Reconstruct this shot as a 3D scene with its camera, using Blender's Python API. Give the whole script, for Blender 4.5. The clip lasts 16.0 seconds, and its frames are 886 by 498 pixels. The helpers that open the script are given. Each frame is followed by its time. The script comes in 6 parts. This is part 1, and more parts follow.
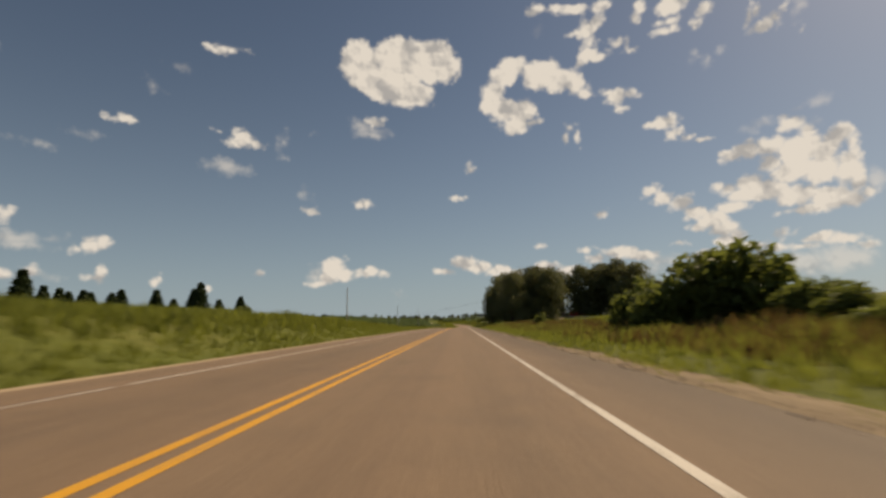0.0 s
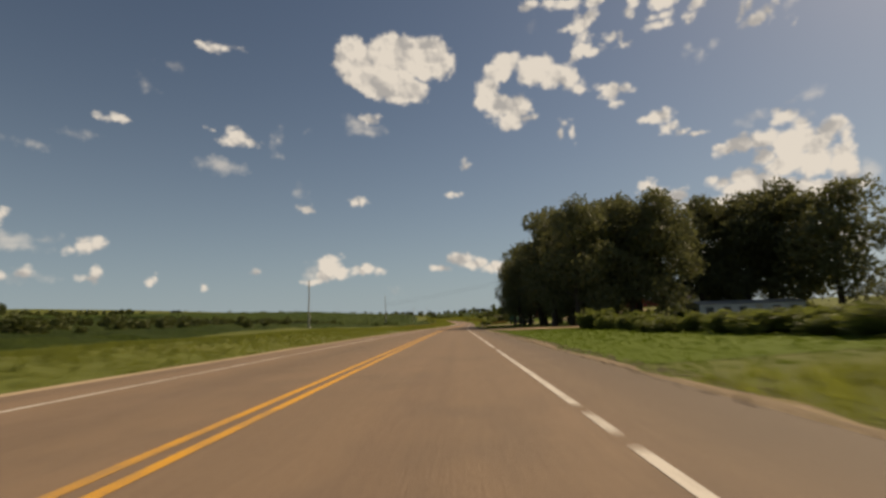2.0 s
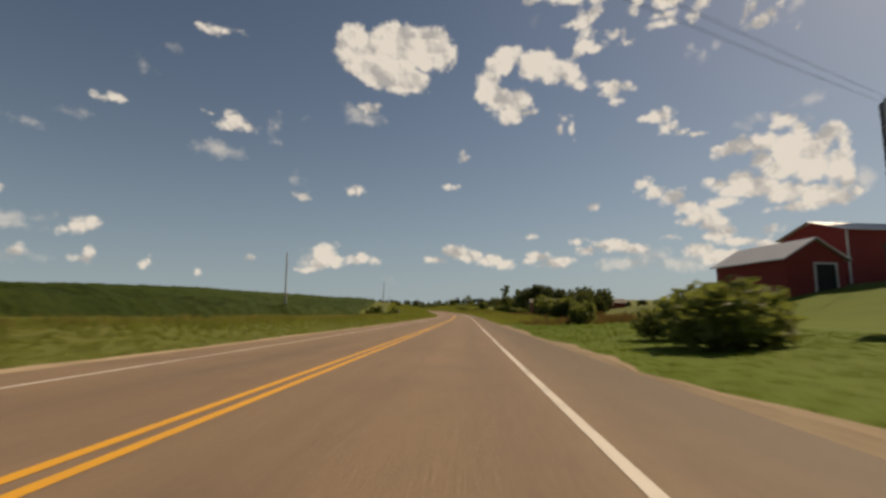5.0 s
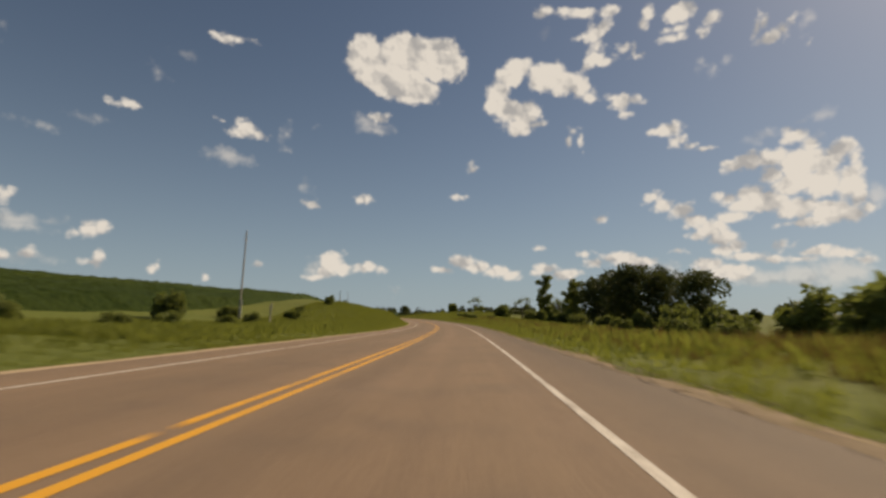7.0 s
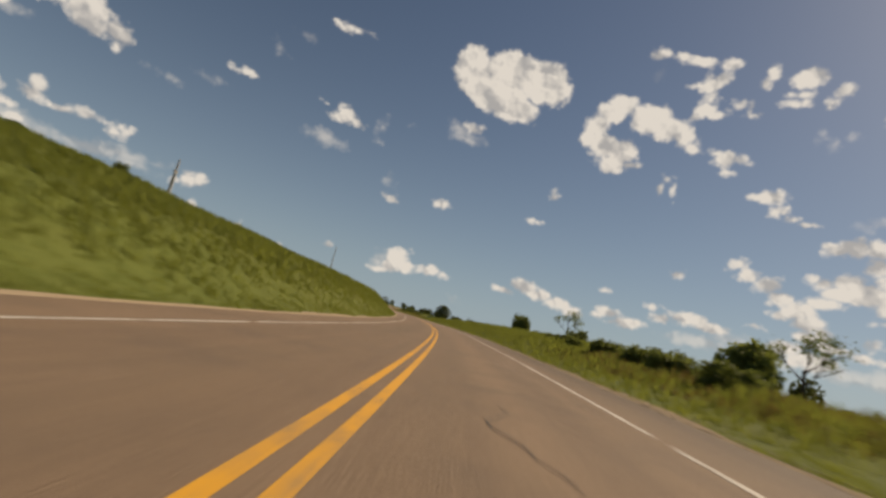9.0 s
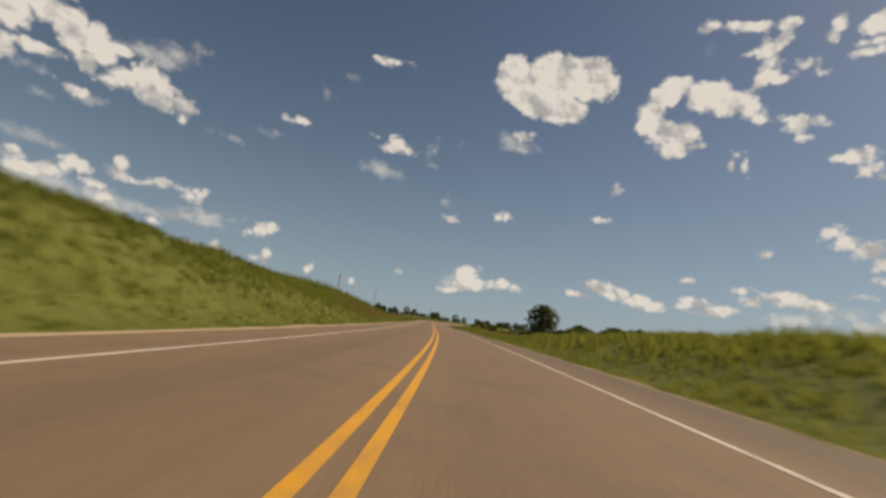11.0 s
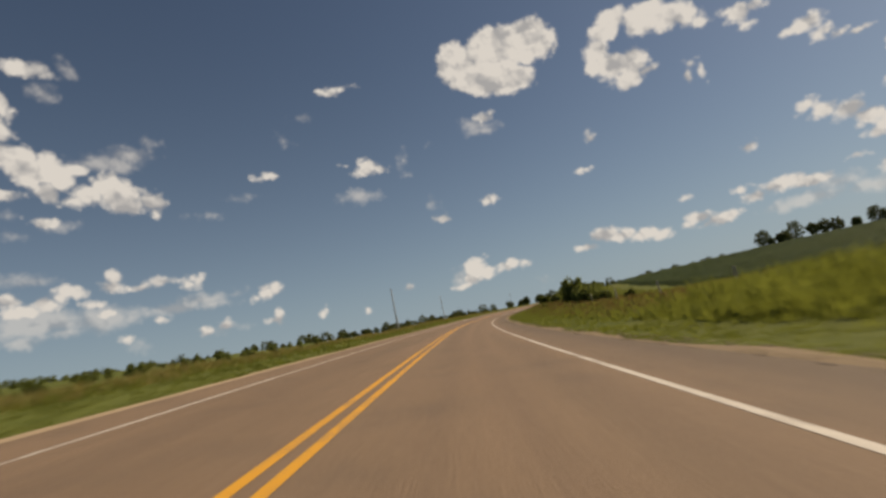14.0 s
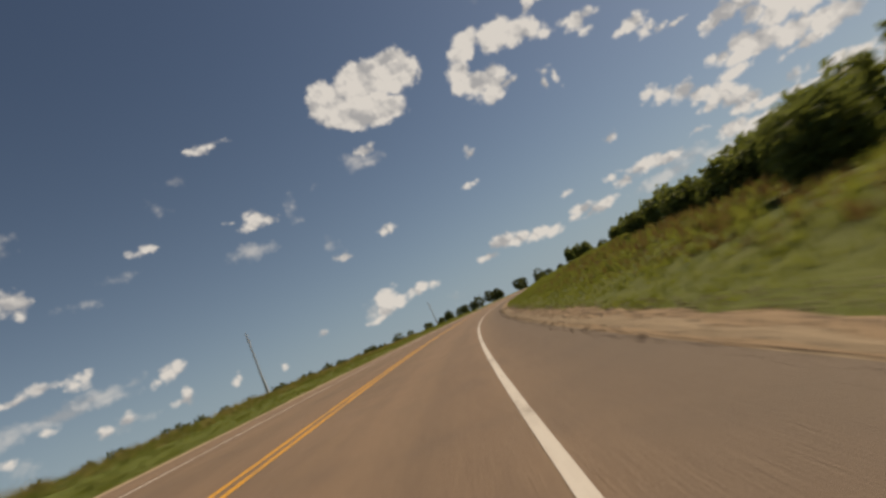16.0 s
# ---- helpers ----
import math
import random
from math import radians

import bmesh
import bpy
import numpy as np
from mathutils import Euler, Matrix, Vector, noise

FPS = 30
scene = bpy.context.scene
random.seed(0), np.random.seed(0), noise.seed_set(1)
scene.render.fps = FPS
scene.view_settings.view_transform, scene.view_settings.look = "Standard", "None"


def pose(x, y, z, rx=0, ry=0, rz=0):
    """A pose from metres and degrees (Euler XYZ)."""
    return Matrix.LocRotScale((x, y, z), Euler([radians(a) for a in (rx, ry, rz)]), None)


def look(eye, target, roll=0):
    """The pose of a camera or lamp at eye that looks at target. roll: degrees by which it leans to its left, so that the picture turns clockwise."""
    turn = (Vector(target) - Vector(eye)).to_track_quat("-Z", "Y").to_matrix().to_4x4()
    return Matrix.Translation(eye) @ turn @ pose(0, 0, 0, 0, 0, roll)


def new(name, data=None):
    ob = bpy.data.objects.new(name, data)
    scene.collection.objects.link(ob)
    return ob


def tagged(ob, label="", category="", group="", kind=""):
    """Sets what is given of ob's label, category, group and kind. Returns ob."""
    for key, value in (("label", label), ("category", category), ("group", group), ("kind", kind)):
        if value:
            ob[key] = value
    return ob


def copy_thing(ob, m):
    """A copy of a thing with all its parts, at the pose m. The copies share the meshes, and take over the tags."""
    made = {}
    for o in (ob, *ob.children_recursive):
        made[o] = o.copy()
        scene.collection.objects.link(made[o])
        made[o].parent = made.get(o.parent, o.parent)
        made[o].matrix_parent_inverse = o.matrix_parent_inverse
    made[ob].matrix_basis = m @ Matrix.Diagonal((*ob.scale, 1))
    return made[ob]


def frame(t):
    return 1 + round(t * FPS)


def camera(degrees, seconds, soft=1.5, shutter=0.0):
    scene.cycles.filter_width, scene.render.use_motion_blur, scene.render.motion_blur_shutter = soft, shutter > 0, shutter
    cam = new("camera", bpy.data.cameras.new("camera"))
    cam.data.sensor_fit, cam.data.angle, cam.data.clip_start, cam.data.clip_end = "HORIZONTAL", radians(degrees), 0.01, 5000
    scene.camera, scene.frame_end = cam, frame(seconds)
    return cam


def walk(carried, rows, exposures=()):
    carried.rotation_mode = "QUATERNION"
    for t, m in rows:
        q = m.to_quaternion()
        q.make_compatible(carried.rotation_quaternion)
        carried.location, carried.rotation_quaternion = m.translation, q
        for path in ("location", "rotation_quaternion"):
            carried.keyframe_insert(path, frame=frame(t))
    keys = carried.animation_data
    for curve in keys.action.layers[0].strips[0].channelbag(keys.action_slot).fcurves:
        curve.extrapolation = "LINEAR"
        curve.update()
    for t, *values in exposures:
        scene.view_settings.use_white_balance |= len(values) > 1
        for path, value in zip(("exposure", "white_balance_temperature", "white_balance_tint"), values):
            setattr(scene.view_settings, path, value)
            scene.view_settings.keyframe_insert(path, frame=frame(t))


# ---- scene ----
# ---------------------------------------------------------------- camera
cam = camera(80.0, 16.0, soft=2.9, shutter=0.2)


def ride(x, y, z, yaw, pitch, lean):
    """A pose on the ride: metres, then degrees to the left, up, and of lean to the left."""
    a, b = radians(yaw), radians(pitch)
    ahead = Vector((-math.sin(a) * math.cos(b), math.cos(a) * math.cos(b), math.sin(b)))
    eye = Vector((x, y, z))
    return look(eye, eye + ahead, lean)


walk(cam, [
    (0, ride(1.445, 0, 0.623, 1.77, 8.77, -1.1)),
    (0.5, ride(1.489, 19.6, 0.886, 1.77, 9.1, -1.56)),
    (1, ride(1.534, 39.2, 1.126, 1.68, 8.98, -2.12)),
    (1.5, ride(1.555, 58.8, 1.333, 1.4, 8.38, -2.55)),
    (2, ride(1.534, 78.4, 1.531, 1.35, 8.39, -1.81)),
    (2.5, ride(1.513, 98, 1.699, 1.28, 7.98, -1.88)),
    (3, ride(1.558, 117.595, 1.801, 1.01, 8.33, -1.73)),
    (3.5, ride(1.742, 137.183, 1.867, 0.82, 7.65, -2.39)),
    (4, ride(2.077, 156.769, 1.92, 0.67, 7.86, -1.27)),
    (4.5, ride(2.543, 176.353, 2.009, 0.74, 7.4, -0.27)),
    (5, ride(3.052, 195.937, 2.121, 0.85, 7.52, 0.09)),
    (5.5, ride(3.633, 215.525, 2.269, 0.98, 7.82, 0.32)),
    (6, ride(4.213, 235.118, 2.446, 1.15, 8.17, 0.51)),
    (6.5, ride(4.741, 254.716, 2.65, 1.36, 8.47, 0.78)),
    (7, ride(5.186, 274.318, 2.891, 1.63, 8.59, 1.2)),
    (7.5, ride(5.161, 293.947, 3.187, 2.62, 8.5, 4.36)),
    (8, ride(4.565, 313.569, 3.463, 4.98, 9, 12.66)),
    (8.5, ride(3.59, 333.169, 3.812, 6.57, 9.11, 12.4)),
    (9, ride(1.99, 352.722, 4.207, 9.02, 8.97, 14.87)),
    (9.5, ride(-0.263, 372.206, 4.637, 11.19, 8.4, 18.3)),
    (10, ride(-3.089, 391.612, 5.143, 13.01, 8.55, 16.76)),
    (10.5, ride(-6.675, 410.894, 5.665, 14.87, 8.92, 12.92)),
    (11, ride(-11.003, 430.023, 6.186, 16.53, 9.36, 7.9)),
    (11.5, ride(-16.033, 448.979, 6.705, 17.72, 9.73, 2.85)),
    (12, ride(-21.512, 467.804, 7.216, 18.17, 9.89, -1.09)),
    (12.5, ride(-26.953, 486.634, 7.714, 17.71, 9.86, -3.54)),
    (13, ride(-32.464, 505.443, 8.229, 17.74, 9.79, -3.38)),
    (13.5, ride(-37.947, 524.259, 8.74, 17.71, 9.8, -4.77)),
    (14, ride(-43.3, 543.11, 9.25, 16.66, 9.5, -11.59)),
    (14.5, ride(-48.38, 562.02, 9.774, 14.03, 9.24, -22.03)),
    (15, ride(-52.923, 581.035, 10.342, 10.63, 9.07, -26.79)),
    (15.5, ride(-56.636, 600.201, 10.942, 8.11, 9.19, -25.35)),
    (16, ride(-59.433, 619.498, 11.559, 5.76, 9.19, -24.96)),
], exposures=[(0.0, 0.0, 7600, 12), (4.6, 0.0, 7600, 12), (7.5, 0.0, 7350, 12), (12.0, -0.02, 7230, 12), (16.0, -0.09, 7060, 12)])

# ---------------------------------------------------------------- sky and sun
SUN_AZ, SUN_EL = 55.0, 42.0          # degrees to the right of +y, and up
world = bpy.data.worlds.new("sky")
scene.world = world
world.use_nodes = True
world.cycles.sampling_method = "MANUAL"
world.cycles.sample_map_resolution = 512
W = world.node_tree
W.nodes.clear()


def wnode(kind, **inputs):
    n = W.nodes.new(kind)
    for key, value in inputs.items():
        n.inputs[key].default_value = value
    return n


def wmath(op, a, b=None, c=None, clamp=False):
    n = W.nodes.new("ShaderNodeMath")
    n.operation, n.use_clamp = op, clamp
    for k, v in enumerate((a, b, c)):
        if v is None:
            continue
        if isinstance(v, (int, float)):
            n.inputs[k].default_value = v
        else:
            W.links.new(v, n.inputs[k])
    return n.outputs[0]


def wvec(op, a, b=None, c=None, out=0):
    n = W.nodes.new("ShaderNodeVectorMath")
    n.operation = op
    for k, v in enumerate((a, b, c)):
        if v is None:
            continue
        if isinstance(v, tuple):
            n.inputs[k].default_value = v
        else:
            W.links.new(v, n.inputs[k])
    return n.outputs[out]


def wnoise(vector, scale, detail, rough=0.55):
    n = wnode("ShaderNodeTexNoise", Scale=scale, Detail=detail, Roughness=rough)
    W.links.new(vector, n.inputs["Vector"])
    return n.outputs["Fac"], n.outputs["Color"]


sky = W.nodes.new("ShaderNodeTexSky")
sky.sky_type, sky.sun_disc = "NISHITA", False
sky.sun_elevation, sky.sun_rotation = radians(SUN_EL), radians(SUN_AZ)
sky.air_density, sky.dust_density, sky.ozone_density, sky.altitude = 1.0, 1.0, 2.8, 300

coord = W.nodes.new("ShaderNodeTexCoord").outputs["Generated"]
split = W.nodes.new("ShaderNodeSeparateXYZ")
W.links.new(coord, split.inputs[0])
az = wmath("MULTIPLY", wmath("ARCTAN2", split.outputs[0], split.outputs[1]), 57.2958)
el = wmath("MULTIPLY", wmath("ARCSINE", split.outputs[2]), 57.2958)
join = W.nodes.new("ShaderNodeCombineXYZ")
W.links.new(wmath("MULTIPLY", az, wmath("COSINE", wmath("ARCSINE", split.outputs[2]))), join.inputs[0])
W.links.new(el, join.inputs[1])
flat = join.outputs[0]
# ragged edges: push the place about a little by two sizes of noise
_, push = wnoise(coord, 26.0, 2.0)
_, push2 = wnoise(coord, 75.0, 3.0)
bend = wvec("MULTIPLY_ADD", push, (0.7, 0.6, 0.0), (-0.35, -0.30, 0.0))
bend2 = wvec("MULTIPLY_ADD", push2, (0.36, 0.36, 0.0), (-0.18, -0.18, 0.0))
spot = wvec("ADD", wvec("ADD", flat, bend), bend2)
LUMPS = {"puff": [], "wisp": []}


def puff(azimuth, elevation, half_wide, half_high):
    """One firm lump of a cloud, in degrees."""
    LUMPS["puff"].append((azimuth, elevation, half_wide, half_high))


def wisp(azimuth, elevation, half_wide, half_high):
    """One thin, see-through shred of cloud, in degrees."""
    LUMPS["wisp"].append((azimuth, elevation, half_wide, half_high))


# the broad heart-shaped cloud
puff(-11.0, 28.1, 2.26, 2.15)
puff(-11.4, 29.1, 1.23, 1.06)
puff(-6.5, 28.6, 2.86, 2.05)
puff(-2.9, 28.2, 2.60, 2.07)
puff(-1.3, 28.2, 1.62, 2.18)
puff(-7.3, 26.1, 3.19, 2.11)
puff(-5.0, 25.1, 2.64, 1.35)
puff(-9.6, 26.5, 2.30, 1.54)
puff(0.1, 26.8, 0.47, 0.44)
puff(0.3, 28.2, 0.46, 0.82)
puff(-6.9, 29.9, 1.70, 0.74)
puff(-3.3, 29.5, 2.18, 0.96)
# the hooked cloud
puff(6.7, 27.4, 1.71, 1.09)
puff(5.4, 26.6, 1.72, 0.99)
puff(4.2, 25.0, 1.28, 1.68)
puff(3.7, 23.9, 1.06, 1.14)
puff(5.5, 23.3, 1.87, 1.42)
puff(7.3, 22.9, 1.62, 1.42)
puff(6.5, 21.5, 1.64, 1.04)
puff(8.5, 21.7, 1.04, 0.46)
puff(9.1, 26.7, 1.69, 1.20)
puff(10.6, 26.8, 1.39, 1.19)
puff(11.8, 25.6, 1.95, 1.31)
puff(13.3, 25.2, 1.21, 1.20)
puff(14.4, 24.0, 0.88, 0.55)
puff(10.0, 25.8, 2.25, 0.99)
puff(15.2, 30.0, 1.16, 1.02)
puff(16.3, 30.4, 0.78, 0.70)
puff(15.4, 28.9, 0.95, 0.72)
puff(15.1, 27.7, 0.96, 0.84)
puff(13.7, 29.8, 0.75, 0.31)
puff(16.2, 27.3, 0.95, 0.42)
puff(14.2, 27.0, 0.54, 0.42)
puff(18.2, 28.3, 0.72, 0.46)
puff(19.2, 28.1, 0.46, 0.71)
puff(19.6, 27.4, 0.61, 0.26)
puff(17.1, 27.8, 0.42, 0.21)
# scraps round the hook
puff(17.7, 23.3, 1.27, 0.97)
puff(16.9, 23.9, 0.96, 0.54)
puff(18.8, 23.3, 0.94, 0.54)
puff(18.2, 22.1, 0.74, 0.38)
puff(12.1, 20.0, 0.40, 0.69)
puff(12.7, 20.8, 0.56, 0.40)
puff(13.4, 19.9, 0.34, 0.80)
wisp(9.8, 30.6, 0.44, 0.52)
# scraps overhead
puff(20.7, 31.2, 0.59, 0.68)
puff(23.3, 29.2, 0.87, 0.29)
puff(22.5, 29.2, 0.49, 0.24)
puff(26.9, 29.5, 0.73, 0.66)
puff(30.7, 27.9, 0.43, 0.74)
puff(31.8, 26.7, 1.06, 0.60)
puff(32.7, 27.2, 0.58, 0.55)
puff(33.5, 27.7, 0.37, 0.40)
puff(31.3, 28.0, 0.43, 0.55)
wisp(34.7, 27.1, 0.32, 0.54)
puff(34.8, 25.5, 0.24, 0.36)
wisp(25.7, 25.9, 0.33, 0.40)
wisp(26.8, 25.1, 0.37, 0.50)
wisp(27.8, 25.6, 0.23, 0.24)
# drawn-out scrap
puff(22.3, 20.0, 1.21, 0.75)
puff(21.0, 20.0, 1.13, 0.43)
puff(23.0, 18.9, 0.80, 0.43)
puff(24.3, 18.3, 0.68, 0.27)
puff(25.6, 17.9, 0.86, 0.21)
# the heaped cloud
puff(33.3, 17.9, 1.16, 0.78)
puff(34.1, 17.0, 0.89, 0.68)
puff(32.7, 18.6, 0.59, 0.39)
puff(36.4, 16.1, 1.08, 0.95)
puff(37.3, 15.2, 0.60, 0.66)
puff(29.3, 16.2, 1.44, 0.93)
puff(31.2, 16.2, 1.73, 0.91)
puff(28.3, 15.8, 1.38, 0.52)
puff(27.6, 16.2, 0.93, 0.37)
puff(33.4, 15.4, 2.06, 1.39)
puff(35.5, 15.0, 1.18, 1.21)
puff(31.1, 14.7, 1.30, 1.02)
puff(32.8, 13.7, 1.88, 1.25)
puff(35.0, 13.4, 1.79, 1.37)
puff(36.8, 13.2, 1.14, 1.67)
puff(37.3, 12.1, 0.75, 1.19)
puff(38.0, 10.9, 1.03, 0.66)
puff(29.2, 13.1, 1.26, 0.94)
puff(27.3, 12.8, 1.03, 0.64)
puff(30.5, 12.2, 1.98, 1.14)
puff(28.7, 12.1, 1.60, 0.84)
puff(32.7, 11.5, 2.09, 1.11)
puff(35.2, 10.9, 1.77, 1.08)
puff(36.8, 10.5, 1.13, 0.67)
puff(26.8, 13.1, 0.66, 0.53)
puff(27.7, 11.2, 1.86, 0.53)
puff(33.5, 10.1, 2.05, 0.50)
wisp(29.6, 18.1, 0.62, 0.36)
wisp(31.1, 18.4, 0.61, 0.30)
wisp(35.6, 19.3, 0.55, 0.33)
wisp(33.6, 19.1, 0.41, 0.24)
wisp(35.0, 17.6, 0.36, 0.24)
wisp(38.4, 11.7, 0.94, 1.22)
# its long arm
puff(20.4, 13.6, 1.05, 0.73)
puff(21.5, 12.7, 1.24, 0.78)
puff(23.0, 12.1, 1.31, 1.00)
puff(24.3, 11.1, 1.24, 0.82)
puff(25.7, 10.2, 1.35, 1.09)
puff(26.5, 9.1, 1.33, 0.97)
puff(24.5, 9.5, 0.99, 0.55)
puff(27.6, 8.2, 1.02, 0.75)
puff(26.7, 8.0, 1.42, 0.65)
puff(28.5, 7.3, 1.83, 0.42)
puff(30.8, 7.0, 1.31, 0.36)
# banks low beside it
puff(31.5, 8.3, 0.60, 0.62)
puff(32.3, 8.2, 0.51, 0.51)
puff(33.8, 7.6, 1.83, 0.50)
puff(35.8, 7.2, 1.74, 0.49)
puff(37.3, 6.6, 0.93, 0.38)
puff(32.9, 6.9, 1.45, 0.40)
puff(17.0, 7.6, 1.93, 0.70)
puff(19.1, 7.2, 1.61, 0.57)
puff(14.8, 7.1, 1.13, 0.47)
puff(22.5, 8.1, 0.71, 0.28)
puff(25.2, 6.8, 1.46, 0.76)
puff(27.1, 5.9, 2.11, 0.96)
wisp(20.9, 6.5, 1.88, 0.68)
wisp(29.4, 5.4, 2.69, 0.84)
wisp(32.8, 5.4, 2.49, 1.01)
wisp(35.7, 5.5, 2.32, 1.17)
wisp(18.0, 5.6, 3.25, 0.69)
wisp(23.7, 5.4, 2.99, 0.77)
# banks low ahead
puff(0.5, 7.2, 1.47, 0.86)
puff(2.0, 6.7, 1.71, 0.67)
puff(4.4, 6.3, 1.70, 0.67)
puff(-1.6, 6.3, 1.35, 0.43)
puff(5.9, 5.9, 1.20, 0.55)
puff(9.4, 6.6, 1.30, 0.60)
puff(11.4, 6.0, 1.74, 0.60)
puff(8.3, 6.0, 0.71, 0.48)
puff(8.6, 8.7, 0.65, 0.30)
puff(13.4, 8.1, 0.63, 0.30)
# small scraps
puff(15.2, 11.7, 0.73, 0.41)
puff(1.4, 17.2, 0.54, 0.36)
puff(1.3, 17.6, 0.30, 0.48)
puff(-0.4, 14.2, 1.04, 0.36)
puff(-10.5, 13.6, 0.89, 0.42)
puff(-15.9, 12.6, 0.98, 0.53)
puff(-16.8, 12.8, 0.46, 0.35)
wisp(-16.7, 14.6, 0.46, 0.53)
wisp(-16.2, 20.6, 0.23, 0.23)
wisp(-19.1, 19.8, 0.44, 0.68)
wisp(-19.0, 18.0, 0.44, 0.34)
# scraps to the left
puff(-23.2, 19.6, 1.37, 0.83)
puff(-24.1, 19.2, 1.26, 0.55)
puff(-25.5, 20.0, 0.51, 0.27)
puff(-22.1, 19.3, 0.97, 0.39)
puff(-23.6, 20.4, 1.05, 0.44)
wisp(-25.0, 16.8, 1.45, 0.77)
wisp(-23.6, 16.7, 1.27, 0.50)
puff(-24.5, 27.8, 1.02, 0.41)
puff(-25.6, 27.7, 0.90, 0.40)
puff(-26.8, 27.9, 0.59, 0.30)
puff(-23.6, 27.9, 0.62, 0.31)
puff(-34.2, 20.0, 0.98, 0.40)
puff(-34.9, 19.9, 0.53, 0.40)
puff(-33.3, 20.0, 0.64, 0.20)
wisp(-31.8, 23.3, 0.46, 0.45)
wisp(-29.4, 25.5, 0.62, 0.25)
wisp(-39.5, 16.5, 0.63, 0.24)
wisp(-37.0, 18.1, 1.01, 0.34)
puff(-9.2, 22.2, 1.17, 0.57)
wisp(-10.8, 21.8, 1.05, 0.63)
wisp(-9.8, 20.9, 1.76, 0.46)
wisp(-10.1, 21.4, 1.52, 0.52)
# low scraps to the left
puff(-35.9, 8.2, 1.19, 0.72)
puff(-35.1, 8.6, 0.65, 0.62)
puff(-36.8, 7.9, 0.63, 0.40)
puff(-36.0, 8.6, 0.77, 0.51)
puff(-42.2, 10.6, 0.73, 0.56)
puff(-42.7, 10.2, 0.79, 0.56)
wisp(-39.1, 8.6, 1.34, 0.44)
wisp(-40.9, 8.0, 2.06, 0.48)
puff(-40.1, 5.5, 0.69, 0.48)
wisp(-38.9, 5.4, 1.02, 0.29)
puff(-35.0, 5.6, 0.52, 0.82)
puff(-35.4, 5.3, 0.86, 0.41)
puff(-30.6, 5.1, 0.42, 0.32)
puff(-30.1, 5.4, 0.29, 0.32)
puff(-25.9, 4.7, 0.36, 0.33)
puff(-21.2, 6.0, 0.71, 0.40)
wisp(-6.5, 3.9, 0.55, 0.36)
# two heaps over the bend
puff(-13.5, 6.6, 1.47, 1.32)
puff(-14.0, 5.7, 1.28, 0.96)
puff(-12.6, 6.1, 1.18, 0.96)
puff(-14.9, 5.1, 1.45, 0.48)
puff(-13.2, 7.6, 0.94, 0.72)
wisp(-15.5, 6.0, 0.92, 1.07)
puff(-9.9, 6.4, 1.32, 0.55)
puff(-8.4, 6.2, 0.72, 0.43)
puff(-10.8, 6.6, 0.54, 0.36)
# strip overhead
puff(9.6, 32.4, 0.98, 0.51)
puff(11.8, 32.3, 1.08, 0.40)
puff(14.0, 32.0, 1.33, 0.45)
puff(16.4, 31.8, 1.04, 0.49)
puff(20.1, 30.2, 0.51, 0.69)
puff(23.8, 30.5, 1.45, 0.96)
puff(23.0, 28.4, 0.98, 0.45)
puff(25.9, 28.5, 0.47, 0.48)
# the wide cloud to the left
puff(-56.1, 22.4, 1.90, 1.15)
puff(-57.3, 22.6, 1.65, 1.36)
puff(-57.9, 24.7, 1.81, 1.55)
puff(-57.3, 27.1, 1.10, 1.74)
puff(-58.5, 28.0, 1.43, 1.27)
puff(-54.9, 29.5, 1.93, 0.70)
puff(-53.6, 29.6, 0.99, 0.67)
puff(-54.8, 21.2, 1.76, 1.42)
puff(-53.0, 21.1, 1.22, 1.69)
puff(-57.4, 19.1, 1.83, 0.65)
puff(-53.8, 19.5, 1.20, 1.35)
puff(-52.0, 18.7, 1.25, 0.59)
puff(-50.7, 19.2, 1.50, 1.10)
puff(-49.0, 19.7, 1.55, 1.32)
puff(-48.3, 19.2, 1.80, 1.54)
puff(-48.6, 20.5, 0.98, 0.81)
puff(-47.1, 19.4, 1.01, 1.14)
puff(-45.5, 18.2, 1.14, 0.95)
puff(-44.7, 18.3, 0.67, 0.75)
puff(-45.2, 17.3, 0.67, 0.53)
puff(-47.8, 18.0, 1.59, 0.83)
wisp(-49.1, 21.9, 2.82, 1.00)
wisp(-46.9, 22.7, 2.29, 0.71)
wisp(-45.2, 23.7, 0.66, 0.36)
puff(-51.2, 21.4, 1.27, 0.59)
puff(-54.1, 16.8, 1.19, 0.49)
puff(-54.5, 16.9, 0.71, 0.48)
wisp(-53.0, 16.4, 1.31, 0.44)
wisp(-56.0, 15.7, 0.76, 0.33)
wisp(-53.5, 27.8, 0.80, 0.54)
wisp(-51.5, 29.9, 0.50, 0.63)
wisp(-57.7, 17.6, 0.80, 0.37)
wisp(-42.3, 16.7, 0.45, 0.27)
puff(-60.7, 22.2, 2.02, 2.59)
puff(-60.8, 18.6, 2.00, 1.32)
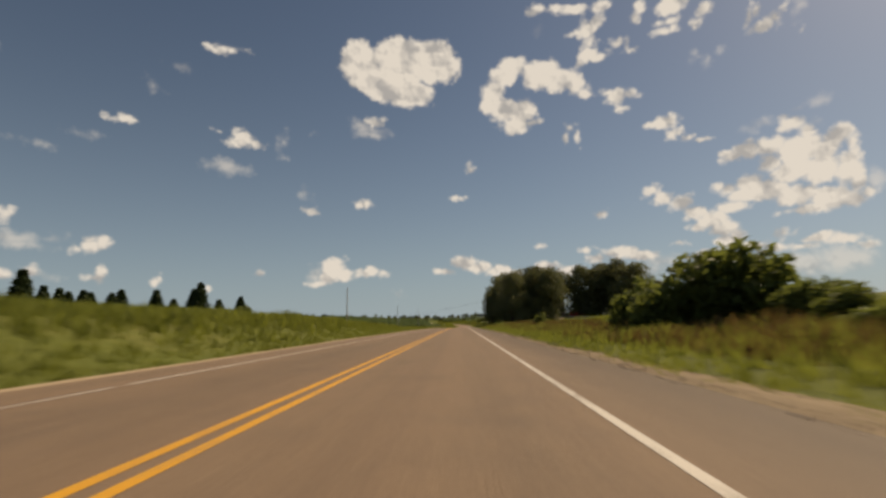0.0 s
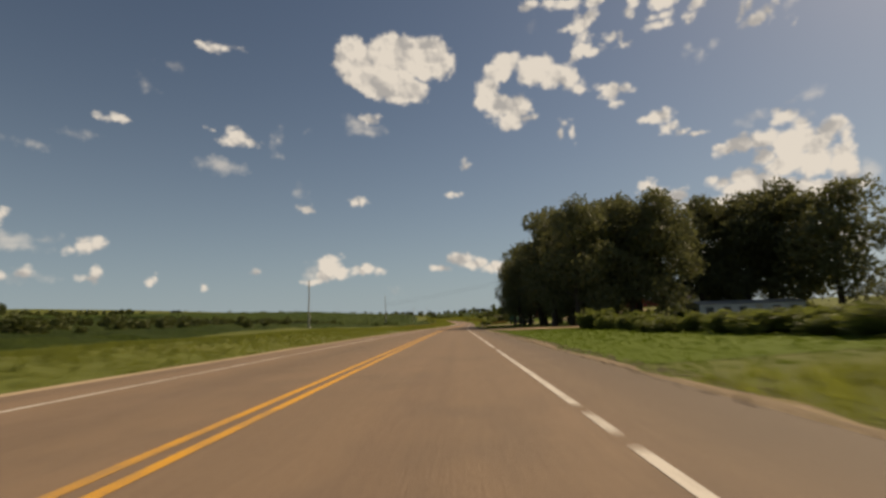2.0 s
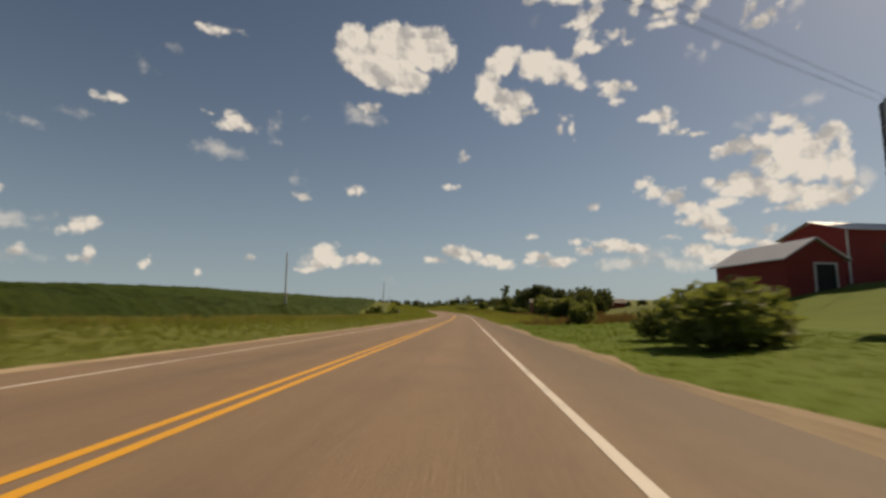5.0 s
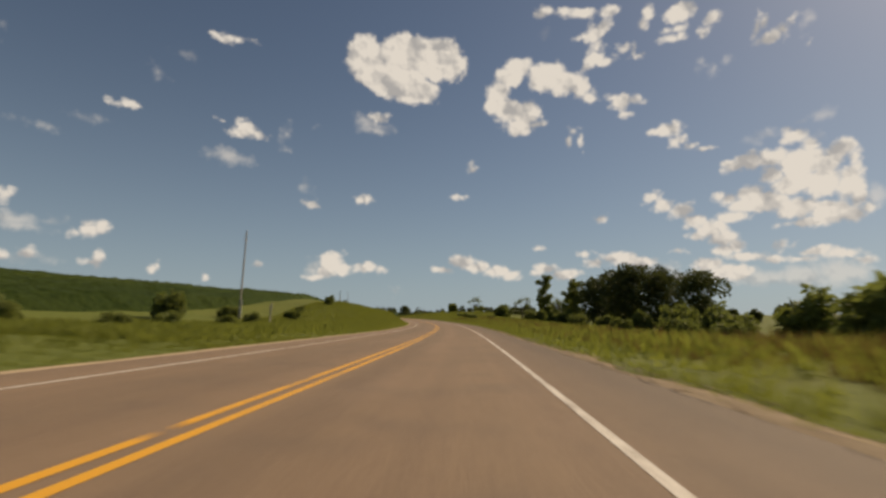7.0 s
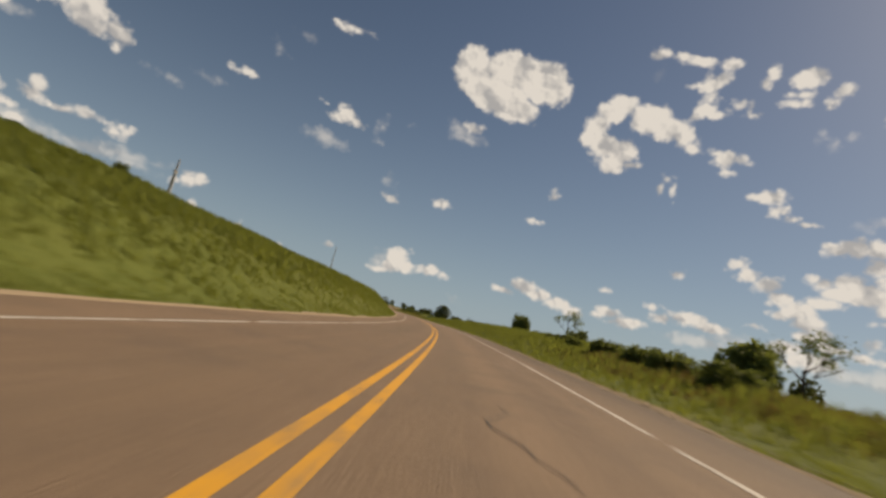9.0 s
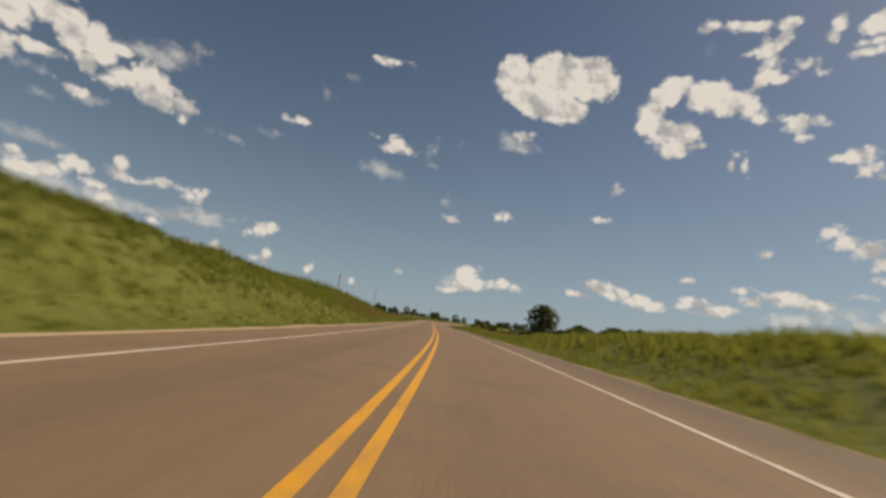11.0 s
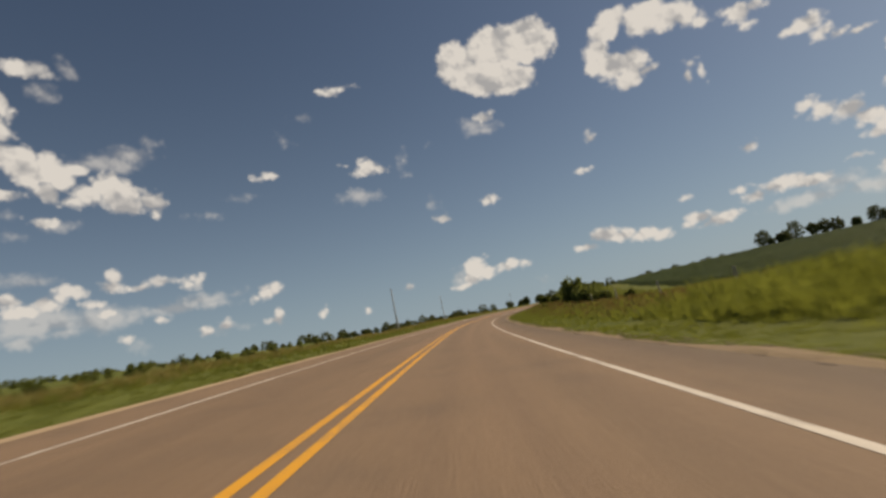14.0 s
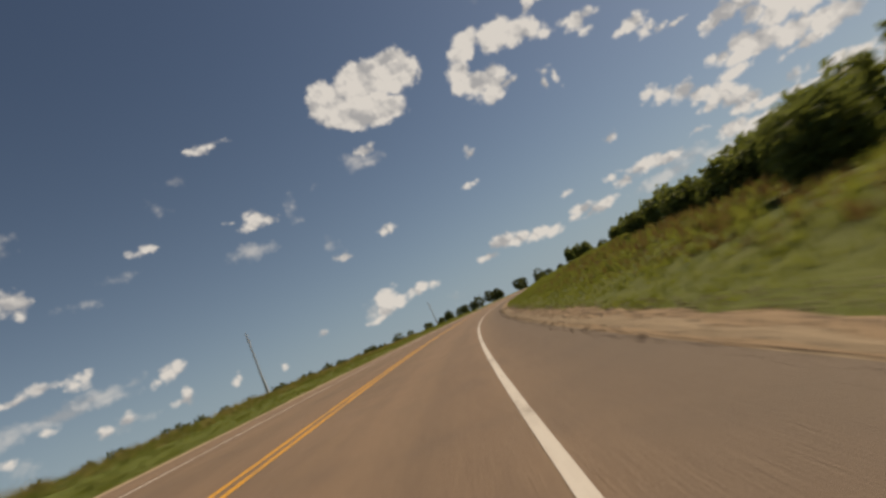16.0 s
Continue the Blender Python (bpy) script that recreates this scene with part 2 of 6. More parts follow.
# the bank low on the left
puff(-49.2, 11.5, 0.80, 0.83)
puff(-49.4, 10.7, 1.23, 0.73)
puff(-45.4, 10.7, 1.15, 0.49)
puff(-47.1, 10.4, 1.39, 0.43)
puff(-52.5, 10.6, 1.07, 0.70)
puff(-53.3, 10.1, 0.81, 0.50)
puff(-54.3, 9.7, 1.18, 0.69)
puff(-56.9, 10.2, 1.29, 0.66)
puff(-56.1, 9.3, 1.50, 0.67)
puff(-50.9, 9.2, 1.07, 0.41)
wisp(-55.2, 8.2, 3.64, 1.26)
wisp(-50.2, 7.8, 3.24, 1.23)
wisp(-44.6, 8.0, 3.09, 0.65)
wisp(-41.5, 8.5, 2.74, 0.67)
puff(-49.8, 8.2, 1.05, 0.41)
puff(-45.8, 7.1, 0.66, 0.27)
wisp(-53.6, 7.1, 1.76, 0.44)
puff(-48.6, 5.8, 0.80, 0.42)
wisp(-56.7, 6.7, 1.62, 0.57)
wisp(-47.4, 5.0, 0.78, 0.68)
puff(-42.0, 5.3, 0.80, 0.50)
wisp(-40.7, 5.2, 0.87, 0.33)
wisp(-57.0, 12.1, 1.62, 0.52)
wisp(-55.4, 11.8, 1.69, 0.39)
puff(-59.4, 9.3, 2.05, 0.91)
wisp(-58.9, 7.5, 2.76, 1.10)


def cloud_group(lumps, blur):
    """A node group that joins some lumps to those before: about how many degrees a direction lies outside them all (less than 0: inside)."""
    tree = bpy.data.node_groups.new("cloud", "ShaderNodeTree")
    tree.interface.new_socket("spot", in_out="INPUT", socket_type="NodeSocketVector")
    tree.interface.new_socket("before", in_out="INPUT", socket_type="NodeSocketFloat")
    tree.interface.new_socket("outside", in_out="OUTPUT", socket_type="NodeSocketFloat")
    source, sink = tree.nodes.new("NodeGroupInput"), tree.nodes.new("NodeGroupOutput")
    apart = tree.nodes.new("ShaderNodeSeparateXYZ")
    tree.links.new(source.outputs[0], apart.inputs[0])
    value = source.outputs[1]
    for azimuth, elevation, wide, high in lumps:
        x, size = azimuth * math.cos(radians(elevation)), math.sqrt(wide * high)
        here, scaled, reach, outside, least = (tree.nodes.new(k) for k in ("ShaderNodeCombineXYZ", "ShaderNodeVectorMath", "ShaderNodeVectorMath", "ShaderNodeMath", "ShaderNodeMath"))
        scaled.operation, reach.operation, outside.operation, least.operation = "MULTIPLY_ADD", "LENGTH", "MULTIPLY_ADD", "SMOOTH_MIN"
        scaled.inputs[1].default_value, scaled.inputs[2].default_value = (1 / wide, 1 / high, 0.0), (-x / wide, -elevation / high, 0.0)
        outside.inputs[1].default_value, outside.inputs[2].default_value, least.inputs[2].default_value = size, -size, blur
        for out, socket in ((apart.outputs[0], here.inputs[0]), (apart.outputs[1], here.inputs[1]), (value, here.inputs[2]), (here.outputs[0], scaled.inputs[0]),
                            (scaled.outputs[0], reach.inputs[0]), (reach.outputs[1], outside.inputs[0]), (value, least.inputs[0]), (outside.outputs[0], least.inputs[1])):
            tree.links.new(out, socket)
        value = least.outputs[0]
    tree.links.new(value, sink.inputs[0])
    return tree


def nearest(kind, blur):
    value = None
    for k in range(0, len(LUMPS[kind]), 12):
        n = W.nodes.new("ShaderNodeGroup")
        n.node_tree = cloud_group(LUMPS[kind][k:k + 12], blur)
        W.links.new(spot, n.inputs[0])
        if value is None:
            n.inputs[1].default_value = 90.0
        else:
            W.links.new(value, n.inputs[1])
        value = n.outputs[0]
    return value


def lumps_of(vector, scale):
    """Distance to the nearest lump of a billowing cloud, smoothed where lumps meet."""
    n = W.nodes.new("ShaderNodeTexVoronoi")
    n.feature = "SMOOTH_F1"
    n.inputs["Scale"].default_value, n.inputs["Smoothness"].default_value, n.inputs["Detail"].default_value = scale, 0.3, 0.0
    W.links.new(vector, n.inputs["Vector"])
    return n.outputs["Distance"]


def stepped(value, low, high):
    n = wnode("ShaderNodeMapRange")
    n.interpolation_type = "SMOOTHSTEP"
    n.inputs["From Min"].default_value, n.inputs["From Max"].default_value = low, high
    W.links.new(value, n.inputs["Value"])
    return n.outputs[0]


fine, warp = wnoise(coord, 60.0, 4.0, 0.6)
coord2 = wvec("ADD", coord, wvec("MULTIPLY_ADD", warp, (0.018, 0.018, 0.018), (-0.009, -0.009, -0.009)))
big, small = lumps_of(coord2, 34.0), lumps_of(coord2, 85.0)
# cauliflower edge: rounded lumps stand out, the seams between them draw in
edge = wmath("ADD", wmath("ADD", wmath("MULTIPLY", wmath("SUBTRACT", 0.50, big), 0.75), wmath("MULTIPLY", wmath("SUBTRACT", 0.50, small), 0.5)),
             wmath("MULTIPLY", wmath("SUBTRACT", fine, 0.5), 0.55))
firm = wmath("SUBTRACT", edge, nearest("puff", 0.25))
thin = wmath("SUBTRACT", wmath("MULTIPLY", edge, 1.3), nearest("wisp", 0.4))
cover = wmath("MAXIMUM", stepped(firm, -0.20, 0.55), wmath("MULTIPLY", stepped(thin, -0.5, 1.3), 0.55))
# billows: the same lumps seen a little further towards the sun, and grey where a cloud is deep
big2, small2 = lumps_of(wvec("ADD", coord2, (0.009, 0.0, 0.012)), 34.0), lumps_of(wvec("ADD", coord2, (0.004, 0.0, 0.005)), 85.0)
mass, _ = wnoise(coord, 15.0, 2.0, 0.5)
mass2, _ = wnoise(wvec("ADD", coord, (0.02, 0.0, 0.03)), 15.0, 2.0, 0.5)
relief = wmath("ADD", wmath("ADD", wmath("MULTIPLY", wmath("SUBTRACT", big2, big), 0.8), wmath("MULTIPLY", wmath("SUBTRACT", small2, small), 0.3)), wmath("MULTIPLY", wmath("SUBTRACT", mass, mass2), 1.9))
shade = wmath("ADD", relief, 0.72, clamp=True)
tone = W.nodes.new("ShaderNodeValToRGB")
tone.color_ramp.elements[0].position, tone.color_ramp.elements[0].color = 0.30, (0.55, 0.56, 0.58, 1)
tone.color_ramp.elements[1].position, tone.color_ramp.elements[1].color = 0.80, (1.0, 0.975, 0.93, 1)
W.links.new(shade, tone.inputs[0])
SKY_GAIN, CLOUD_GAIN = 0.053, 0.71
blue = W.nodes.new("ShaderNodeBackground")
blue.inputs["Strength"].default_value = SKY_GAIN
# the pale haze that lies over the horizon all round
haze = W.nodes.new("ShaderNodeMix")
haze.data_type = "RGBA"
W.links.new(wmath("MULTIPLY", wmath("POWER", 2.718, wmath("MULTIPLY", wmath("MAXIMUM", el, 0.0), -0.095)), 0.85), haze.inputs[0])
W.links.new(sky.outputs[0], haze.inputs[6])
haze.inputs[7].default_value = (5.7, 7.9, 10.0, 1)
W.links.new(haze.outputs[2], blue.inputs["Color"])
white = W.nodes.new("ShaderNodeBackground")
white.inputs["Strength"].default_value = CLOUD_GAIN
W.links.new(tone.outputs[0], white.inputs["Color"])
blend = W.nodes.new("ShaderNodeMixShader")
W.links.new(wmath("MULTIPLY", cover, 0.96), blend.inputs[0])
W.links.new(blue.outputs[0], blend.inputs[1])
W.links.new(white.outputs[0], blend.inputs[2])
W.links.new(blend.outputs[0], W.nodes.new("ShaderNodeOutputWorld").inputs[0])

sun = new("sun", bpy.data.lights.new("sun", "SUN"))
sun.data.energy, sun.data.angle, sun.data.color = 5.3, radians(0.55), (1.0, 0.87, 0.68)
sun.matrix_world = look((math.sin(radians(SUN_AZ)) * 50, math.cos(radians(SUN_AZ)) * 50, math.tan(radians(SUN_EL)) * 50), (0, 0, 0))

# ---------------------------------------------------------------- the line of the road
PACE = 39.2                                    # metres of road in a second of ride
LANE, LANE_LEFT, YELLOW = 2.39, 2.27, 0.09     # centre to edge line, and half the gap of the double line
PAVE_R, PAVE_L = 3.62, -3.20
GRAVEL_R, GRAVEL_L = 3.92, -3.50


def glide(stops, values, x):
    """A smooth curve through a few stops, with no overshoot."""
    xs, ys, x = np.array(stops, float), np.array(values, float), np.asarray(x, float)
    h, d = np.diff(xs), np.diff(ys) / np.diff(xs)
    m = np.zeros(len(xs))
    m[0], m[-1] = d[0], d[-1]
    for i in range(1, len(xs) - 1):
        m[i] = 2 * d[i - 1] * d[i] / (d[i - 1] + d[i]) if d[i - 1] * d[i] > 0 else 0
    i = np.clip(np.searchsorted(xs, x) - 1, 0, len(xs) - 2)
    t = (x - xs[i]) / h[i]
    return ys[i] * (1 + 2 * t) * (1 - t) ** 2 + m[i] * h[i] * t * (1 - t) ** 2 + ys[i + 1] * t * t * (3 - 2 * t) + m[i + 1] * h[i] * t * t * (t - 1)


LINE_S = np.arange(-200, 960, 1.0)
LINE_A = np.radians(glide(
    [-6, 0, 2.5, 4, 5.5, 7, 7.5, 8, 9, 9.5, 10.5, 11.5, 12, 13, 13.8, 14.5, 15, 15.5, 16, 17, 18, 19, 21, 26],
    [0, 0, 0, -1.0, -1.8, -1.3, -0.2, 1.3, 5.2, 7.2, 11.7, 15.8, 16.7, 16.6, 16.4, 15.2, 13.2, 10.6, 7.8, 1.9, -3.6, -6.6, -7.6, -5.6],
    LINE_S / PACE))
LINE_G = glide([-6, 0, 2, 4, 5, 7, 9, 10, 12, 14, 16, 18, 26], [1.0, 1.4, 0.8, 0.3, 0.7, 1.3, 2.2, 2.6, 2.6, 2.8, 3.2, 3.0, 2.0], LINE_S / PACE) / 100
LINE_B = glide([-6, 6.5, 7.5, 8.2, 10, 11.2, 12, 12.8, 13.5, 14.5, 16.5, 20, 26], [0, -0.5, 0.5, 3, 3.4, 0, -1.8, -2.5, -6, -9.5, -9.5, -3, 0], LINE_S / PACE) / 100


def summed(f):
    total = np.concatenate([[0], np.cumsum((f[1:] + f[:-1]) / 2)])
    return total - total[200]


LINE_X, LINE_Y, LINE_Z = summed(-np.sin(LINE_A)), summed(np.cos(LINE_A)), summed(LINE_G)


def line(s):
    """x, y, z, heading and bank of the centre line at s, straight on past both ends."""
    s = np.asarray(s, float)
    c = np.clip(s, -200, 959)
    x, y, z, a, b = (np.interp(c, LINE_S, f) for f in (LINE_X, LINE_Y, LINE_Z, LINE_A, LINE_B))
    rest, g = s - c, np.where(s > 0, LINE_G[-1], LINE_G[0])
    return x - np.sin(a) * rest, y + np.cos(a) * rest, z + g * rest, a, b


# ---------------------------------------------------------------- lie of the land
STATIONS = []


def station(s, left, right):
    """Heights over the road at s: left at 7, 14, 30, 80, 300 m from its centre, right at 8, 15, 30, 80, 300 m."""
    STATIONS.append((s, left, right))


station(-200, (0.85, 1.3, 1.4, 0.9, 6), (0.15, 0.9, 1.8, 3, 6))
station(22, (0.95, 1.5, 1.6, 1.0, 6), (0.15, 1.1, 2.2, 3.4, 6))
station(47, (0.6, 0.8, 1.3, 2, 8), (0.25, 0.8, 1.3, 2, 6))
station(75, (0.25, 0.2, 1.2, 2.6, 10), (0.2, 0.2, 0.3, 0.6, 4))
station(100, (0.3, 0.2, 0.6, 3.0, 11), (0.1, 0.1, 0.1, 0.3, 4))
station(130, (0.3, 0.5, 0.8, 3.2, 12), (0.0, -0.1, -0.2, 0, 4))
station(190, (0.3, 0.6, 1.2, 4, 10), (0.05, 0.05, 0.3, 2, 6))
station(212, (0.3, 0.65, 1.5, 4.4, 11), (0.1, 0.1, 0.9, 3, 7))
station(237, (0.3, 0.7, 1.6, 4.6, 11), (0.2, 0.6, 3.0, 4.5, 8))
station(272, (0.25, 0.4, 1.5, 4.8, 11), (0.3, 0.6, 2.0, 4, 8))
station(300, (0.2, 0.1, 1.6, 5.2, 12), (0.05, -0.4, -1.0, -0.5, 5))
station(322, (0.2, 0.6, 2.2, 6.2, 12), (0.2, -0.2, -1.0, -1, 5))
station(345, (1.0, 2.4, 3.4, 6.8, 12), (0.4, 0.1, -0.8, -1, 4))
station(372, (1.8, 3.1, 4.3, 7, 12), (0.5, 0.6, 0.5, -1, 2))
station(400, (2.0, 3.2, 4.3, 6, 10), (1.2, 1.9, 1.5, 0, 1))
station(430, (2.0, 3.2, 3.8, 5, 9), (1.3, 1.9, 1.8, 0.5, 2))
station(462, (1.3, 1.9, 2.4, 4, 9), (0.8, 1.2, 1.0, 0.5, 3))
station(490, (0.8, 1.2, 1.8, 5.5, 13), (0.1, -0.1, -0.3, 0, 4))
station(520, (0.2, 0.55, 2.0, 7.2, 17), (0.25, 0.0, -0.6, 0, 4))
station(560, (0.15, 0.5, 1.9, 6.9, 17), (0.2, -0.1, 0.1, 0.4, 2.6))
station(600, (0.2, 0.5, 1.5, 4.8, 13), (0.2, -0.3, 0.0, 0.7, 2.6))
station(620, (0.45, 0.6, 1.0, 3, 9), (0.4, 0.1, 0.2, 1.2, 3.0))
station(640, (0.35, 0.5, 0.8, 1.5, 7), (0.6, 0.7, 0.9, 1.5, 3.2))
station(662, (0.35, 0.5, 0.8, 1.5, 7), (0.7, 1.1, 1.5, 2.2, 3.6))
station(800, (0.2, 0.4, 0.8, 2, 7), (0.5, 1.0, 2.0, 2.8, 5))
station(1000, (0.0, 0.2, 0.5, 1, 6), (0.2, 0.5, 1.0, 3, 10))


ST_S = np.array([p[0] for p in STATIONS], float)
ST_L = np.array([p[1] for p in STATIONS], float)
ST_R = np.array([p[2] for p in STATIONS], float)
OFF_L, OFF_R = np.array([3.5, 7, 14, 30, 80, 300, 4000.0]), np.array([4.05, 8, 15, 30, 80, 300, 4000.0])


def rise(s, o):
    """Height of the land over the road's own tilted plane edge."""
    s, o = np.broadcast_arrays(np.asarray(s, float), np.asarray(o, float))
    out = np.zeros(s.shape)
    for stops, table, side in ((OFF_L, ST_L, -1), (OFF_R, ST_R, 1)):
        cols = [np.zeros(s.shape)] + [glide(ST_S, table[:, k], np.clip(s, ST_S[0], ST_S[-1])) for k in range(5)]
        cols.append(cols[-1])
        d = np.abs(o)
        val = np.zeros(s.shape)
        for k in range(6):
            t = np.clip((d - stops[k]) / (stops[k + 1] - stops[k]), 0, 1)
            inside_k = (d >= stops[k]) & (d <= stops[k + 1])
            w = t * t * (3 - 2 * t) * 0.5 + t * 0.5
            val = np.where(inside_k, cols[k] * (1 - w) + cols[k + 1] * w, val)
        val = np.where(d > 4000, cols[6], val)
        out = np.where((o * side) > 0, val, out)
    return out


def land(s, o, up=0.0):
    """World place of the ground at s along the road and o metres to its right."""
    s, o = np.broadcast_arrays(np.asarray(s, float), np.asarray(o, float))
    x, y, z, a, b = line(s)
    near_o = np.clip(o, -60, 60)
    far_o = o - near_o
    a0 = radians(6.0)
    px = x + near_o * np.cos(a) + far_o * math.cos(a0)
    py = y + near_o * np.sin(a) + far_o * math.sin(a0)
    lumps = np.clip((np.abs(o) - 4.5) / 10, 0, 1) * (0.12 * np.sin(s * 0.31 + o * 0.9) * np.sin(o * 0.37 - s * 0.13) + 0.10 * np.sin(s * 0.083 + o * 0.21))
    lumps = lumps * np.where((s > 84) & (s < 236) & (o > 0), 0.25, 1.0)
    pz = z + b * np.clip(o, -5, 5) + rise(s, o) + lumps + up
    return np.stack([px, py, pz], -1)


def spot_on(s, o, up=0.0):
    return Vector(land(s, o, up).tolist())


def turn_at(s):
    return math.degrees(float(line(s)[3]))

# ---------------------------------------------------------------- materials
def fresh(name):
    m = bpy.data.materials.new(name)
    m.use_nodes = True
    return m, m.node_tree, m.node_tree.nodes["Principled BSDF"]


def tnode(tree, kind, **inputs):
    n = tree.nodes.new(kind)
    for key, value in inputs.items():
        n.inputs[key.replace("_", " ")].default_value = value
    return n


def ramp(tree, source, *stops):
    n = tree.nodes.new("ShaderNodeValToRGB")
    while len(n.color_ramp.elements) < len(stops):
        n.color_ramp.elements.new(0.5)
    for e, (p, c) in zip(n.color_ramp.elements, stops):
        e.position, e.color = p, (*c, 1)
    tree.links.new(source, n.inputs[0])
    return n.outputs[0]


def mixed(tree, fac, a, b, mode="MIX"):
    n = tree.nodes.new("ShaderNodeMix")
    n.data_type, n.blend_type = "RGBA", mode
    for socket, v in ((n.inputs[0], fac), (n.inputs[6], a), (n.inputs[7], b)):
        if isinstance(v, (int, float)):
            socket.default_value = v
        elif isinstance(v, tuple):
            socket.default_value = (*v, 1)
        else:
            tree.links.new(v, socket)
    return n.outputs[2]


def place_of(tree, which="Object"):
    return tree.nodes.new("ShaderNodeTexCoord").outputs[which]


def noise_of(tree, vector, scale, detail=4.0, rough=0.55, stretch=None):
    if stretch:
        m = tnode(tree, "ShaderNodeMapping", Scale=stretch)
        tree.links.new(vector, m.inputs[0])
        vector = m.outputs[0]
    n = tnode(tree, "ShaderNodeTexNoise", Scale=scale, Detail=detail, Roughness=rough)
    tree.links.new(vector, n.inputs["Vector"])
    return n.outputs["Fac"]


def bumped(tree, shader, height, strength, distance=0.02):
    b = tnode(tree, "ShaderNodeBump", Strength=strength, Distance=distance)
    tree.links.new(height, b.inputs["Height"])
    tree.links.new(b.outputs[0], shader.inputs["Normal"])


def plain(name, low, high, rough=0.7, scale=3.0, bump=0.2, metal=0.0, fine=40.0):
    """A worn surface: two tones over large stains, fine grain, and a little relief."""
    m, t, p = fresh(name)
    at = place_of(t)
    c = mixed(t, noise_of(t, at, scale), low, high)
    c = mixed(t, 0.25, c, ramp(t, noise_of(t, at, fine, 6.0), (0.3, low), (0.7, high)))
    t.links.new(c, p.inputs["Base Color"])
    p.inputs["Roughness"].default_value, p.inputs["Metallic"].default_value = rough, metal
    if rough > 0.92:
        p.inputs["Specular IOR Level"].default_value = 0.08
    bumped(t, p, noise_of(t, at, fine, 6.0), bump)
    return m


def leafy(name, dark, light, through_leaf=0.25, rough=0.55):
    """Leaves: a tone for each leaf, some light through them."""
    m, t, p = fresh(name)
    rnd = t.nodes.new("ShaderNodeNewGeometry").outputs["Random Per Island"]
    own = t.nodes.new("ShaderNodeObjectInfo").outputs["Random"]
    c = ramp(t, rnd, (0.0, dark), (0.75, tuple((a + b) / 2 for a, b in zip(dark, light))), (1.0, light))
    c = mixed(t, 0.5, c, mixed(t, own, dark, light))
    t.links.new(c, p.inputs["Base Color"])
    p.inputs["Roughness"].default_value = rough
    p.inputs["Specular IOR Level"].default_value = 0.12
    tr = t.nodes.new("ShaderNodeBsdfTranslucent")
    t.links.new(mixed(t, 0.4, c, (light[0] * 1.3, light[1] * 1.3, light[2] * 0.6)), tr.inputs["Color"])
    mix = t.nodes.new("ShaderNodeMixShader")
    mix.inputs[0].default_value = through_leaf
    t.links.new(p.outputs[0], mix.inputs[1])
    t.links.new(tr.outputs[0], mix.inputs[2])
    t.links.new(mix.outputs[0], t.nodes["Material Output"].inputs[0])
    return m


